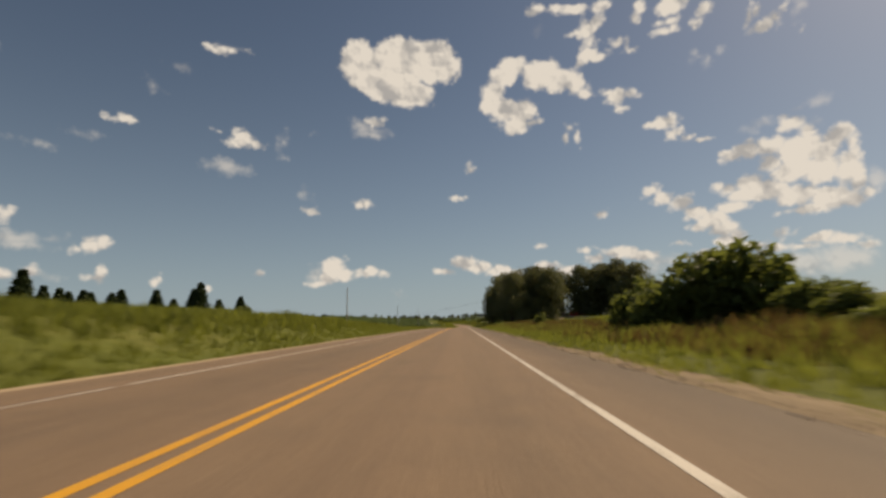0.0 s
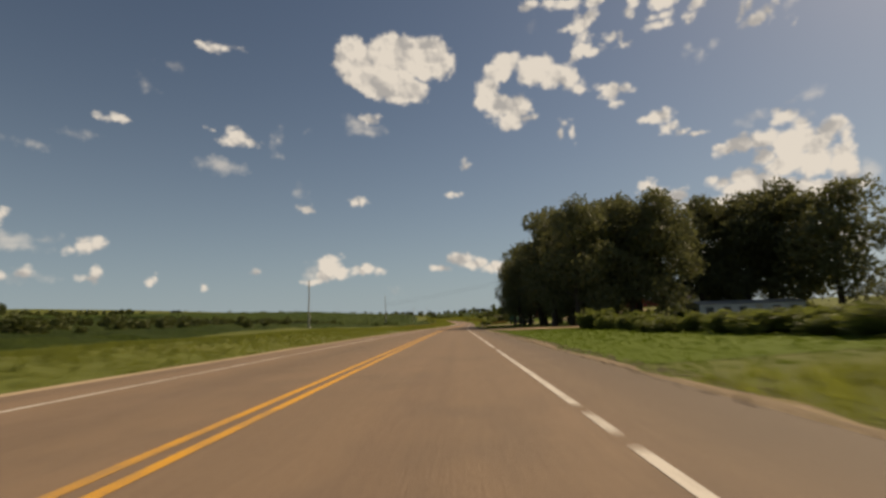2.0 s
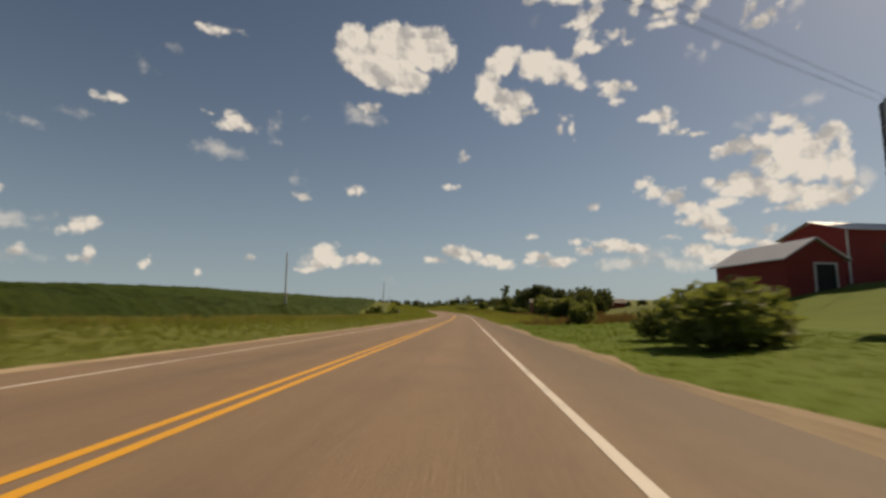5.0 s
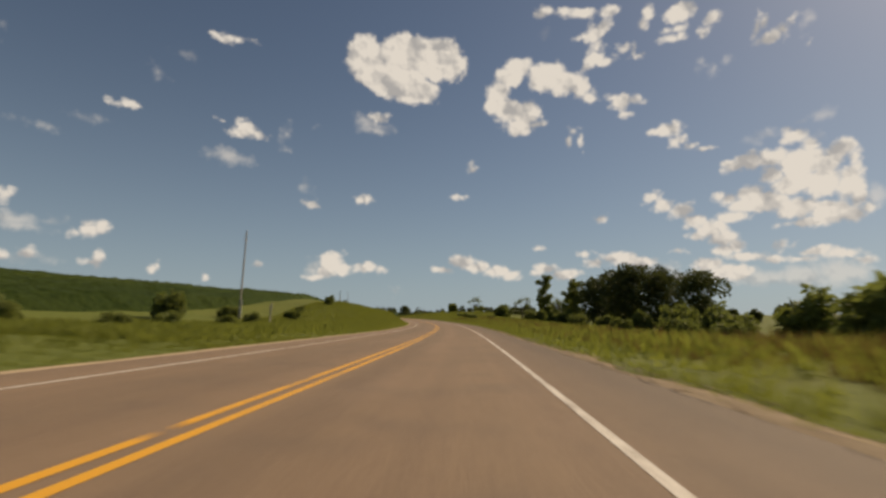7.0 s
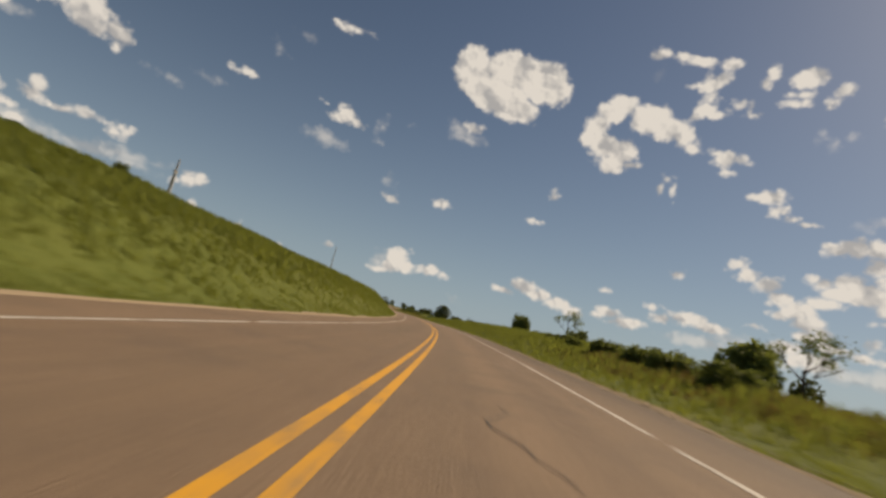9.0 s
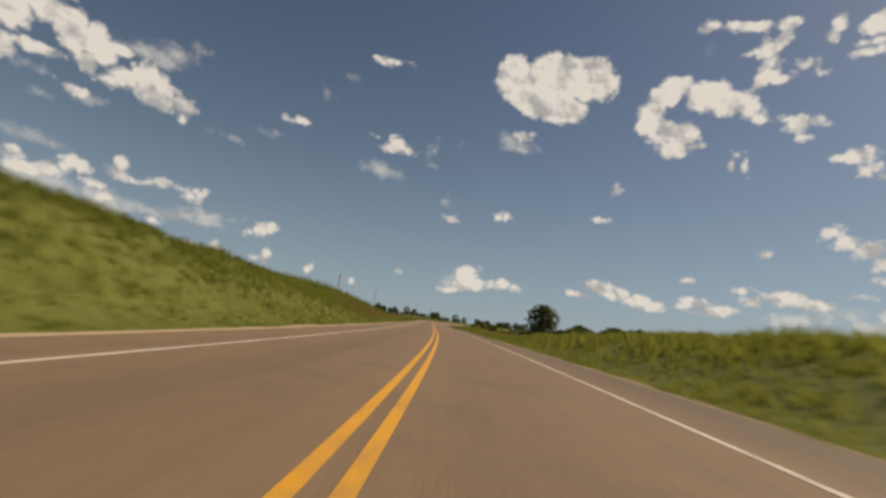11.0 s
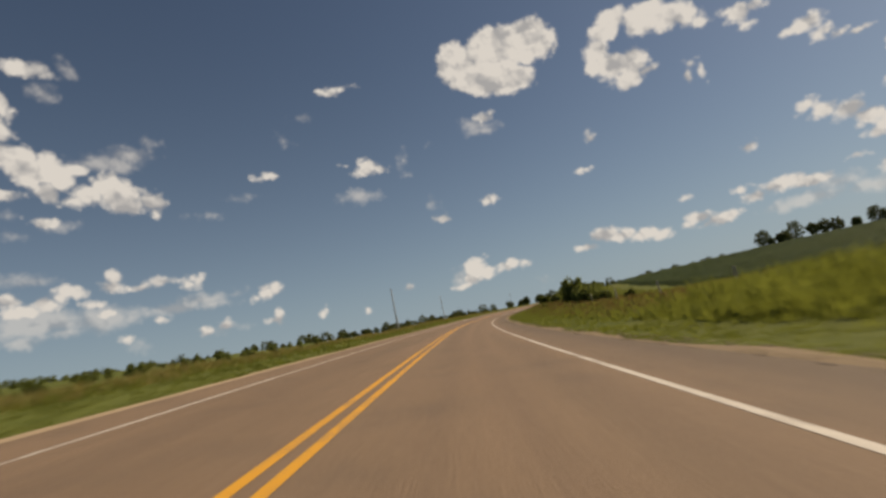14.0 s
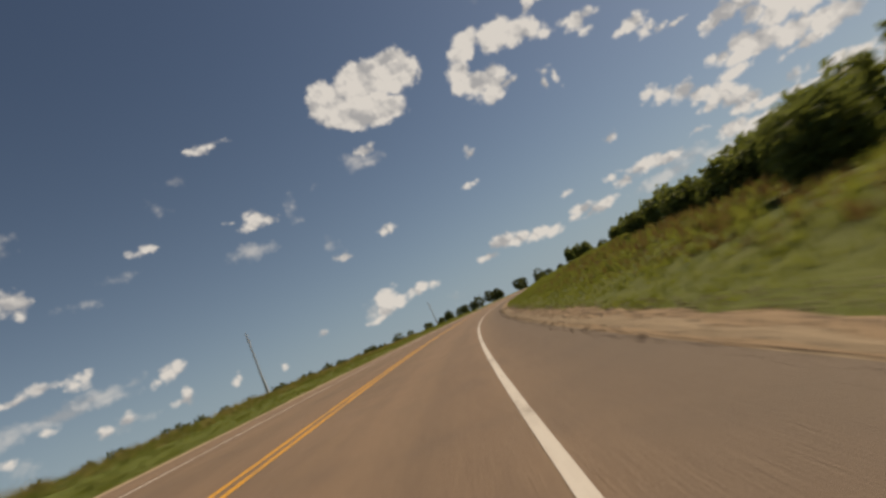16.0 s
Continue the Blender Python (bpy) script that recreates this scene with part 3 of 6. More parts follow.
def asphalt_material():
    m, t, p = fresh("asphalt")
    uv = t.nodes.new("ShaderNodeUVMap").outputs[0]          # u: metres to the right of the centre, v: along
    at = place_of(t)
    base = mixed(t, noise_of(t, at, 0.35, 5.0), (0.190, 0.127, 0.081), (0.248, 0.168, 0.108))
    # wheel tracks and a dark line of oil along the lanes
    sep = t.nodes.new("ShaderNodeSeparateXYZ")
    t.links.new(uv, sep.inputs[0])
    lane = noise_of(t, uv, 1.0, 3.0, stretch=(1.7, 0.02, 1.0))
    base = mixed(t, ramp(t, lane, (0.42, (0, 0, 0)), (0.62, (0.55, 0.55, 0.55))), base, (0.138, 0.092, 0.064))
    across = t.nodes.new("ShaderNodeMapRange")
    across.inputs["From Min"].default_value, across.inputs["From Max"].default_value = -4.0, 4.0
    t.links.new(sep.outputs[0], across.inputs["Value"])
    tracks = ramp(t, across.outputs[0], *[((u + 4) / 8, (v, v, v)) for u, v in ((-3.2, 0.15), (-2.3, 0.0), (-1.75, 0.25), (-1.2, 0.75), (-0.6, 0.35), (0.0, 0.1), (0.5, 0.55), (1.1, 0.0), (1.75, 0.5), (2.3, 0.15), (2.7, 0.5), (3.5, 0.6))])
    uneven = ramp(t, noise_of(t, uv, 1.0, 4.0, 0.6, stretch=(0.9, 0.06, 1.0)), (0.30, (0.2, 0.2, 0.2)), (0.70, (1, 1, 1)))
    base = mixed(t, mixed(t, 1.0, tracks, uneven, "MULTIPLY"), base, (0.096, 0.071, 0.050))
    grain = tnode(t, "ShaderNodeTexVoronoi", Scale=75.0)
    t.links.new(at, grain.inputs["Vector"])
    base = mixed(t, 0.4, base, ramp(t, grain.outputs["Color"], (0.1, (0.120, 0.081, 0.052)), (0.6, (0.190, 0.129, 0.083)), (1.0, (0.320, 0.232, 0.155))))
    stone = tnode(t, "ShaderNodeTexVoronoi", Scale=38.0)
    t.links.new(at, stone.inputs["Vector"])
    speck = mixed(t, 1.0, ramp(t, stone.outputs["Distance"], (0.10, (1, 1, 1)), (0.20, (0, 0, 0))), ramp(t, stone.outputs["Color"], (0.72, (0, 0, 0)), (0.80, (0.8, 0.8, 0.8))), "MULTIPLY")
    base = mixed(t, speck, base, (0.42, 0.34, 0.26))
    blot = noise_of(t, uv, 1.0, 5.0, 0.65, stretch=(0.8, 0.16, 1.0))
    base = mixed(t, ramp(t, blot, (0.56, (0, 0, 0)), (0.72, (0.4, 0.4, 0.4))), base, (0.253, 0.174, 0.119))
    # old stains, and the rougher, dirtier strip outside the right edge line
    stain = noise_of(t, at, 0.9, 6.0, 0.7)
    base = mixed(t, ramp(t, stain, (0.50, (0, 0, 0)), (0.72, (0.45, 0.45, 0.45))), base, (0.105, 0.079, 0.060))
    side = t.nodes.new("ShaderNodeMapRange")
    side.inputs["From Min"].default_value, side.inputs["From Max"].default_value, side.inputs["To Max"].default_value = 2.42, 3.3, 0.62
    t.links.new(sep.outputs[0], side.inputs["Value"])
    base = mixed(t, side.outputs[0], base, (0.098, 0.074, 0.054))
    t.links.new(base, p.inputs["Base Color"])
    p.inputs["Roughness"].default_value = 0.86
    p.inputs["Specular IOR Level"].default_value = 0.35
    bumped(t, p, grain.outputs["Distance"], 0.5, 0.01)
    return m


def paint_material(name, colour, under, wear):
    """Road paint, worn through to the asphalt in places."""
    m, t, p = fresh(name)
    at = place_of(t)
    gone = noise_of(t, at, 9.0, 6.0, 0.7)
    large = noise_of(t, at, 0.5, 3.0)
    both = t.nodes.new("ShaderNodeMath")
    both.operation = "MULTIPLY_ADD"
    t.links.new(large, both.inputs[0])
    both.inputs[1].default_value = 0.6
    t.links.new(gone, both.inputs[2])
    c = mixed(t, ramp(t, both.outputs[0], (wear, (0, 0, 0)), (wear + 0.14, (1, 1, 1))), colour, under)
    t.links.new(c, p.inputs["Base Color"])
    p.inputs["Roughness"].default_value = 0.7
    bumped(t, p, gone, 0.25, 0.006)
    return m


def ground_material():
    """Grassland, lawn and crops by tone over large patches."""
    m, t, p = fresh("grassland")
    at = place_of(t)
    big = noise_of(t, at, 0.022, 4.0, 0.6)
    mid = noise_of(t, at, 0.22, 5.0, 0.6)
    fine = noise_of(t, at, 3.5, 6.0, 0.7)
    c = ramp(t, mid, (0.30, (0.072, 0.081, 0.017)), (0.52, (0.102, 0.120, 0.024)), (0.72, (0.150, 0.136, 0.045)))
    c = mixed(t, ramp(t, big, (0.42, (0, 0, 0)), (0.62, (0.7, 0.7, 0.7))), c, (0.089, 0.119, 0.024))
    c = mixed(t, 0.45, c, ramp(t, fine, (0.3, (0.043, 0.051, 0.012)), (0.7, (0.170, 0.174, 0.051))), "MIX")
    t.links.new(c, p.inputs["Base Color"])
    p.inputs["Roughness"].default_value = 0.95
    p.inputs["Specular IOR Level"].default_value = 0.1
    bumped(t, p, fine, 0.5, 0.06)
    return m


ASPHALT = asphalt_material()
YELLOW_PAINT = paint_material("yellow_paint", (0.60, 0.29, 0.016), (0.24, 0.16, 0.08), 0.84)
WHITE_PAINT = paint_material("white_paint", (0.52, 0.475, 0.415), (0.19, 0.15, 0.118), 0.81)
GRASSLAND = ground_material()
LAWN = plain("mown_lawn", (0.058, 0.088, 0.008), (0.104, 0.140, 0.014), 0.95, 0.35, 0.15, 0.0, 9.0)
SHOULDER = plain("shoulder_dirt", (0.165, 0.122, 0.080), (0.320, 0.248, 0.168), 0.95, 1.3, 0.9, 0.0, 9.0)
GRAVEL = plain("gravel", (0.23, 0.172, 0.112), (0.42, 0.330, 0.225), 0.95, 1.6, 0.9, 0.0, 11.0)
BROWN_GRAVEL = plain("brown_gravel", (0.170, 0.118, 0.072), (0.330, 0.240, 0.155), 0.95, 1.1, 0.9, 0.0, 16.0)
BARK = plain("bark", (0.045, 0.035, 0.027), (0.10, 0.08, 0.06), 0.95, 3.0, 0.8, 0.0, 18.0)
LEAF_DARK = leafy("cottonwood_leaf", (0.080, 0.084, 0.050), (0.165, 0.170, 0.088), 0.32)
LEAF_OAK = leafy("oak_leaf", (0.044, 0.054, 0.020), (0.115, 0.130, 0.045), 0.28)
LEAF_BUSH = leafy("bush_leaf", (0.075, 0.094, 0.028), (0.200, 0.225, 0.072), 0.45)
LEAF_PINE = leafy("spruce_needles", (0.030, 0.046, 0.020), (0.075, 0.100, 0.042), 0.12)
GRASS_GREEN = leafy("verge_grass", (0.096, 0.116, 0.024), (0.232, 0.246, 0.060), 0.5, 0.7)
LAWN_BLADE = leafy("lawn_blade", (0.062, 0.098, 0.008), (0.150, 0.200, 0.022), 0.3, 0.7)
GRASS_DRY = leafy("dry_grass", (0.150, 0.130, 0.042), (0.320, 0.260, 0.098), 0.4, 0.8)
GRASS_RUST = leafy("rust_brown_grass", (0.085, 0.058, 0.026), (0.190, 0.125, 0.055), 0.35, 0.8)


# ---------------------------------------------------------------- mesh helpers
def mesh_from(name, verts, faces, material, smooth=False):
    me = bpy.data.meshes.new(name)
    me.from_pydata([tuple(v) for v in np.asarray(verts, float).tolist()] if not isinstance(verts, list) else verts, [], faces)
    me.materials.append(material)
    if smooth:
        me.polygons.foreach_set("use_smooth", [True] * len(me.polygons))
    me.update()
    return me


def part(name, me, parent, label="", m=None):
    ob = new(name, me)
    ob.parent = parent
    if m is not None:
        ob.matrix_local = m
    if label:
        tagged(ob, label)
    return ob


def strip(name, s_values, o_values, up, material, thick=0.0):
    """A ribbon laid along the road: rows over s, columns over o; u, v in metres."""
    s, o = np.meshgrid(np.asarray(s_values, float), np.asarray(o_values, float), indexing="ij")
    pts = land(s, o, up).reshape(-1, 3)
    n, k = len(s_values), len(o_values)
    faces = [(i * k + j, i * k + j + 1, (i + 1) * k + j + 1, (i + 1) * k + j) for i in range(n - 1) for j in range(k - 1)]
    me = mesh_from(name, pts.tolist(), faces, material)
    uv = me.uv_layers.new(name="UVMap")
    so = np.stack([o.ravel(), s.ravel()], -1)
    idx = np.empty(len(me.loops), int)
    me.loops.foreach_get("vertex_index", idx)
    uv.data.foreach_set("uv", so[idx].ravel())
    return me


# ---------------------------------------------------------------- ground and road
far = [-3800, -2600, -1700, -1100, -700, -420, -260]
S_GROUND = np.array(far + list(range(-200, -40, 8)) + list(np.arange(-40, 780, 2.0)) + list(range(780, 960, 8)) + [1000, 1100, 1250, 1450, 1700, 2000, 2400, 2900, 3500, 4200])
O_GROUND = np.array([-3600, -2400, -1600, -1000, -640, -420, -300, -220, -160, -120, -90, -70, -56, -46, -38, -32, -27, -23, -20, -17.5, -15.5, -14, -12.5, -11, -9.7, -8.5, -7.5, -6.6, -5.8, -5.1, -4.5, -4.0, -3.6, -3.15,
                     3.55, 4.1, 4.6, 5.2, 5.9, 6.7, 7.6, 8.6, 9.7, 11, 12.5, 14, 15.5, 17.5, 20, 23, 27, 32, 38, 46, 56, 70, 90, 120, 160, 220, 300, 420, 640, 1000, 1600, 2400, 3600])
ground_mesh = strip("ground", S_GROUND, O_GROUND, -0.02, GRASSLAND)
ground_mesh.polygons.foreach_set("use_smooth", [True] * len(ground_mesh.polygons))
tagged(new("ground", ground_mesh), "rolling green and dry grassland beside the road", "ground", kind="structure")
S_ROAD = np.concatenate([np.arange(-200, -40, 8.0), np.arange(-40, 780, 2.0), np.arange(780, 959, 8.0)])
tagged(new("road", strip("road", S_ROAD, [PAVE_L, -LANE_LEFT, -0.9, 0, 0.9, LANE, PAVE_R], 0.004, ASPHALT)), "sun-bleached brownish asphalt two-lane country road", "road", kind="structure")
lawn_mesh = strip("lawn", np.arange(86, 233, 2.0), O_GROUND[(O_GROUND > 3.5) & (O_GROUND < 40)], -0.011, LAWN)
tagged(new("lawn", lawn_mesh), "green mown lawn of the farmstead", "lawn", kind="structure")


def ragged(name, inner, outer, wobble, up, material):
    """A strip whose outer edge wanders."""
    s = np.arange(-60, 780, 0.8)
    rnd = np.random.RandomState(int(abs(outer) * 100))
    edge = outer + wobble * (np.interp(s, s[::4], rnd.uniform(-1, 1, len(s[::4]))) + 0.5 * rnd.uniform(-1, 1, len(s)))
    pts = np.concatenate([land(s, np.full(len(s), inner), up - 0.016), land(s, (inner + edge) / 2, up + 0.01), land(s, edge, up - 0.015)])
    n = len(s)
    side = 1 if outer > 0 else -1
    faces = []
    for j in range(2):
        for i in range(n - 1):
            q = (j * n + i, (j + 1) * n + i, (j + 1) * n + i + 1, j * n + i + 1)
            faces.append(q if side > 0 else q[::-1])
    return mesh_from(name, pts.tolist(), faces, material)


tagged(new("gravel_shoulder", ragged("gravel_shoulder", PAVE_R - 0.05, GRAVEL_R + 0.05, 0.26, 0.010, SHOULDER)), "brown gravel shoulder along the asphalt", "shoulder", kind="structure")
tagged(new("gravel_shoulder", ragged("gravel_shoulder", PAVE_L + 0.05, GRAVEL_L - 0.02, 0.10, 0.010, GRAVEL)), "narrow pale gravel shoulder along the asphalt", "shoulder", kind="structure")


def stripe(name, o, width, pieces, material, label):
    verts, faces = [], []
    for a, b in pieces:
        s = np.linspace(a, b, max(2, int((b - a) / 2.0) + 1))
        base = len(verts)
        verts += land(s, np.full(len(s), o - width / 2), 0.0065).tolist() + land(s, np.full(len(s), o + width / 2), 0.0065).tolist()
        n = len(s)
        faces += [(base + i, base + n + i, base + n + i + 1, base + i + 1) for i in range(n - 1)]
    tagged(new(name, mesh_from(name, verts, faces, material)), label, "road marking", kind="structure")


def broken(start, end, gaps):
    """Pieces from start to end without the gaps."""
    out, a = [], start
    for g0, g1 in sorted(gaps):
        out.append((a, g0))
        a = g1
    return out + [(a, end)]


stripe("center_line", -YELLOW, 0.08, broken(-60, 900, [(296.2, 297.1), (277.2, 277.5), (523, 523.3), (533.6, 533.9)]), YELLOW_PAINT, "worn yellow centre line on the asphalt")
stripe("center_line", YELLOW, 0.08, broken(-60, 900, [(532.0, 532.4), (536.0, 536.5)]), YELLOW_PAINT, "worn yellow centre line on the asphalt")
stripe("edge_line", LANE, 0.074, broken(-60, 900, [(13.0, 13.3), (81.1, 81.5), (82.1, 82.5), (90.5, 91.3), (178.51, 178.61), (178.7, 178.89), (179.26, 179.76), (181.5, 182.2), (183.0, 183.3), (184.1, 184.6), (357.3, 357.7), (474.1, 474.3), (477, 477.6), (479.5, 480.6), (488.0, 490.4), (491.9, 493.1), (493.3, 494.1), (494.7, 495.0), (516.2, 518.5), (519.65, 519.8), (521.5, 524.4), (531.65, 532.05)]), WHITE_PAINT, "worn white edge line on the asphalt")
stripe("edge_line", -LANE_LEFT, 0.068, broken(-60, 900, [(5.7, 5.9), (298.7, 299.4), (301.0, 301.5), (360, 360.3), (366, 366.3), (478, 478.4), (484, 484.5)]), WHITE_PAINT, "worn white edge line on the asphalt")


# ---------------------------------------------------------------- trees and bushes
def tube(path, radii, sides=6):
    """Verts and faces of a tapered tube along a path."""
    verts, faces = [], []
    for i, (p, r) in enumerate(zip(path, radii)):
        p = Vector(p)
        d = (Vector(path[min(i + 1, len(path) - 1)]) - Vector(path[max(i - 1, 0)])).normalized()
        u = d.orthogonal().normalized()
        v = d.cross(u)
        for k in range(sides):
            a = 2 * math.pi * k / sides
            verts.append(tuple(p + (u * math.cos(a) + v * math.sin(a)) * r))
    for i in range(len(path) - 1):
        for k in range(sides):
            a, b = i * sides + k, i * sides + (k + 1) % sides
            faces.append((a, b, b + sides, a + sides))
    return verts, faces


def gather(pieces):
    verts, faces = [], []
    for v, f in pieces:
        n = len(verts)
        verts += v
        faces += [tuple(i + n for i in q) for q in f]
    return verts, faces


def leaves(points, size, seed, flat=0.0):
    """Small folded leaf clusters at the points: each one a bent pair of triangles and its own island."""
    rnd = np.random.RandomState(seed)
    n = len(points)
    a = rnd.normal(size=(n, 3))
    a[:, 2] *= 1 - flat
    a /= np.linalg.norm(a, axis=1)[:, None]
    b = np.cross(a, rnd.normal(size=(n, 3)))
    b /= np.linalg.norm(b, axis=1)[:, None] + 1e-9
    c = np.cross(a, b)
    k = (size * rnd.uniform(0.55, 1.35, n))[:, None]
    p = np.asarray(points)
    v = np.stack([p - a * k, p + b * k * 0.55 + c * k * 0.2, p + a * k, p - b * k * 0.55 + c * k * 0.2], 1).reshape(-1, 3)
    f = np.arange(n * 4).reshape(n, 4)
    return v.tolist(), [tuple(q) for q in f.tolist()]


def crown_points(lumps, count, seed, shell=0.55):
    """Points in and on a set of lumps (x, y, z, radius, flatten), denser to the outside, with gaps."""
    rnd = np.random.RandomState(seed)
    vol = np.array([l[3] ** 2 for l in lumps])
    pick = rnd.choice(len(lumps), count, p=vol / vol.sum())
    d = rnd.normal(size=(count, 3))
    d /= np.linalg.norm(d, axis=1)[:, None]
    r = shell + (1 - shell) * rnd.uniform(0, 1, count) ** 0.6
    r *= 1 + 0.22 * np.sin(d[:, 0] * 7 + pick) * np.sin(d[:, 2] * 8 + pick * 2) + rnd.normal(0, 0.06, count)
    c = np.array([l[:3] for l in lumps])[pick]
    rad = np.array([l[3] for l in lumps])[pick]
    fl = np.array([l[4] for l in lumps])[pick]
    return c + d * (rad * r)[:, None] * np.stack([np.ones(count), np.ones(count), fl], 1)


def broadleaf(name, label, height, spread, bare, count, leaf, seed, leaf_material, trunk_r=0.28, group=""):
    """A broad-leaved tree: trunk with limbs, and a crown of leaf clusters in lumps."""
    rnd = random.Random(seed)
    root = tagged(new(name), label, "tree", group)
    pieces, limbs, lumps = [], [], []
    lean = Vector((rnd.uniform(-0.05, 0.05), rnd.uniform(-0.05, 0.05), 1))
    stem = [Vector((0, 0, -0.3)) + lean * (height * 0.9 * k / 6) + Vector((rnd.uniform(-0.1, 0.1), rnd.uniform(-0.1, 0.1), 0)) * (k > 0) for k in range(7)]
    pieces.append(tube(stem, [trunk_r * 1.5, trunk_r] + [trunk_r * (1 - k / 6.5) for k in range(2, 7)], 8))
    n_limb = 11
    for k in range(n_limb):
        h = bare + (0.80 - bare) * (k + 0.3) / n_limb
        a = k * 2.4 + rnd.uniform(-0.5, 0.5)
        full = math.sin(math.pi * min(1, 0.18 + 0.80 * (h - bare) / (1 - bare)))
        reach = spread * (0.55 + 0.45 * full) * rnd.uniform(0.72, 1.05)
        start = Vector((0, 0, h * height)) + Vector((lean.x, lean.y, 0)) * h * height
        tip = start + Vector((math.cos(a) * reach * 0.72, math.sin(a) * reach * 0.72, height * rnd.uniform(0.03, 0.13)))
        mid = (start + tip) / 2 + Vector((0, 0, height * 0.03))
        limbs.append(tube([start, mid, tip], [trunk_r * 0.4, trunk_r * 0.24, trunk_r * 0.06], 5))
        r = spread * rnd.uniform(0.34, 0.50)
        lumps.append((tip.x, tip.y, tip.z, r, rnd.uniform(0.65, 0.95)))
        mid2 = start.lerp(tip, 0.5)
        lumps.append((mid2.x, mid2.y, mid2.z + r * 0.3, r * 0.8, 0.8))
    for k in range(3):
        lumps.append((rnd.uniform(-0.2, 0.2) * spread, rnd.uniform(-0.2, 0.2) * spread, height * (0.80 + 0.055 * k), spread * (0.42 - 0.07 * k), 0.85))
    v, f = gather(pieces)
    part("trunk", mesh_from(name + "_trunk", v, f, BARK, True), root)
    for v, f in limbs:
        part("limb", mesh_from(name + "_limb", v, f, BARK, True), root)
    v, f = leaves(crown_points(lumps, count, seed), leaf, seed + 1)
    part("crown", mesh_from(name + "_crown", v, f, leaf_material), root)
    return root


def spruce(name, label, height, spread, seed):
    rnd = random.Random(seed)
    root = tagged(new(name), label, "tree", "young spruces on the bank")
    v, f = tube([(0, 0, -0.2), (0, 0, height * 0.5), (0, 0, height)], [0.09, 0.05, 0.012], 6)
    part("trunk", mesh_from(name + "_trunk", v, f, BARK, True), root)
    pts = []
    npr = np.random.RandomState(seed)
    for k in range(26):
        h = 0.06 + 0.93 * k / 26
        reach = spread * (1 - h) ** 0.8 * rnd.uniform(0.8, 1.1) + 0.05
        for j in range(9):
            a = j * 0.7 + k * 1.3 + rnd.uniform(-0.2, 0.2)
            t = npr.uniform(0.15, 1, 9)
            pts.append(np.stack([np.cos(a) * reach * t, np.sin(a) * reach * t, h * height - 0.22 * reach * t + npr.normal(0, 0.03, 9)], 1))
    v, f = leaves(np.concatenate(pts), 0.13, seed, 0.4)
    part("crown", mesh_from(name + "_crown", v, f, LEAF_PINE), root)
    return root


def bush(name, label, height, spread, count, leaf, seed, material, group=""):
    rnd = random.Random(seed)
    root = tagged(new(name), label, "bush", group)
    stems, lumps = [], []
    for k in range(9):
        a = k * 2.4 + rnd.uniform(-0.4, 0.4)
        r = spread * rnd.uniform(0.15, 0.75)
        tip = Vector((math.cos(a) * r, math.sin(a) * r, height * rnd.uniform(0.45, 0.85) * (1 - 0.35 * r / spread)))
        stems.append(tube([(math.cos(a) * 0.1, math.sin(a) * 0.1, -0.15), tip * 0.55, tip], [0.045, 0.03, 0.01], 5))
        lumps.append((tip.x, tip.y, tip.z * 0.85, spread * rnd.uniform(0.28, 0.45), rnd.uniform(0.8, 1.15)))
        lumps.append((tip.x * 1.05, tip.y * 1.05, tip.z * 0.40, spread * 0.36, 0.75))
    for v, f in stems:
        part("stem", mesh_from(name + "_stem", v, f, BARK), root)
    v, f = leaves(crown_points(lumps, count, seed, 0.4), leaf, seed + 1)
    part("foliage", mesh_from(name + "_foliage", v, f, material), root)
    return root


def put(ob, s, o, size=1.0, turn=0.0, sink=0.0):
    """Copy a thing, and its parts, to a place beside the road."""
    p = spot_on(s, o, -sink)
    c = copy_thing(ob, pose(p.x, p.y, p.z, 0, 0, turn))
    c.scale = (size, size, size) if isinstance(size, (int, float)) else size
    return c


def away(ob):
    """Drop the pattern that the copies were made from."""
    for o in (*ob.children_recursive, ob):
        bpy.data.objects.remove(o)


rng = random.Random(42)


def box(x0, y0, z0, x1, y1, z1, bevel=0.0):
    """Verts and faces of a box, with its upright and level edges cut off by a bevel."""
    if bevel <= 0:
        v = [(x, y, z) for z in (z0, z1) for x, y in ((x0, y0), (x1, y0), (x1, y1), (x0, y1))]
        return v, [(3, 2, 1, 0), (4, 5, 6, 7), (0, 1, 5, 4), (1, 2, 6, 5), (2, 3, 7, 6), (3, 0, 4, 7)]
    bm = bmesh.new()
    bmesh.ops.create_cube(bm, size=1.0, matrix=Matrix.LocRotScale(((x0 + x1) / 2, (y0 + y1) / 2, (z0 + z1) / 2), None, (x1 - x0, y1 - y0, z1 - z0)))
    bmesh.ops.bevel(bm, geom=bm.edges[:], offset=bevel, segments=2, affect="EDGES")
    bm.verts.index_update()
    v, f = [tuple(q.co) for q in bm.verts], [tuple(q.index for q in face.verts) for face in bm.faces]
    bm.free()
    return v, f


def ring(profile, sides=24):
    """A body turned about the upright axis: profile of (radius, height)."""
    verts, faces = [], []
    for r, z in profile:
        verts += [(r * math.cos(2 * math.pi * k / sides), r * math.sin(2 * math.pi * k / sides), z) for k in range(sides)]
    for i in range(len(profile) - 1):
        for k in range(sides):
            a, b = i * sides + k, i * sides + (k + 1) % sides
            faces.append((a, b, b + sides, a + sides))
    faces.append(tuple(range(sides))[::-1])
    faces.append(tuple(range(len(verts) - sides, len(verts))))
    return verts, faces


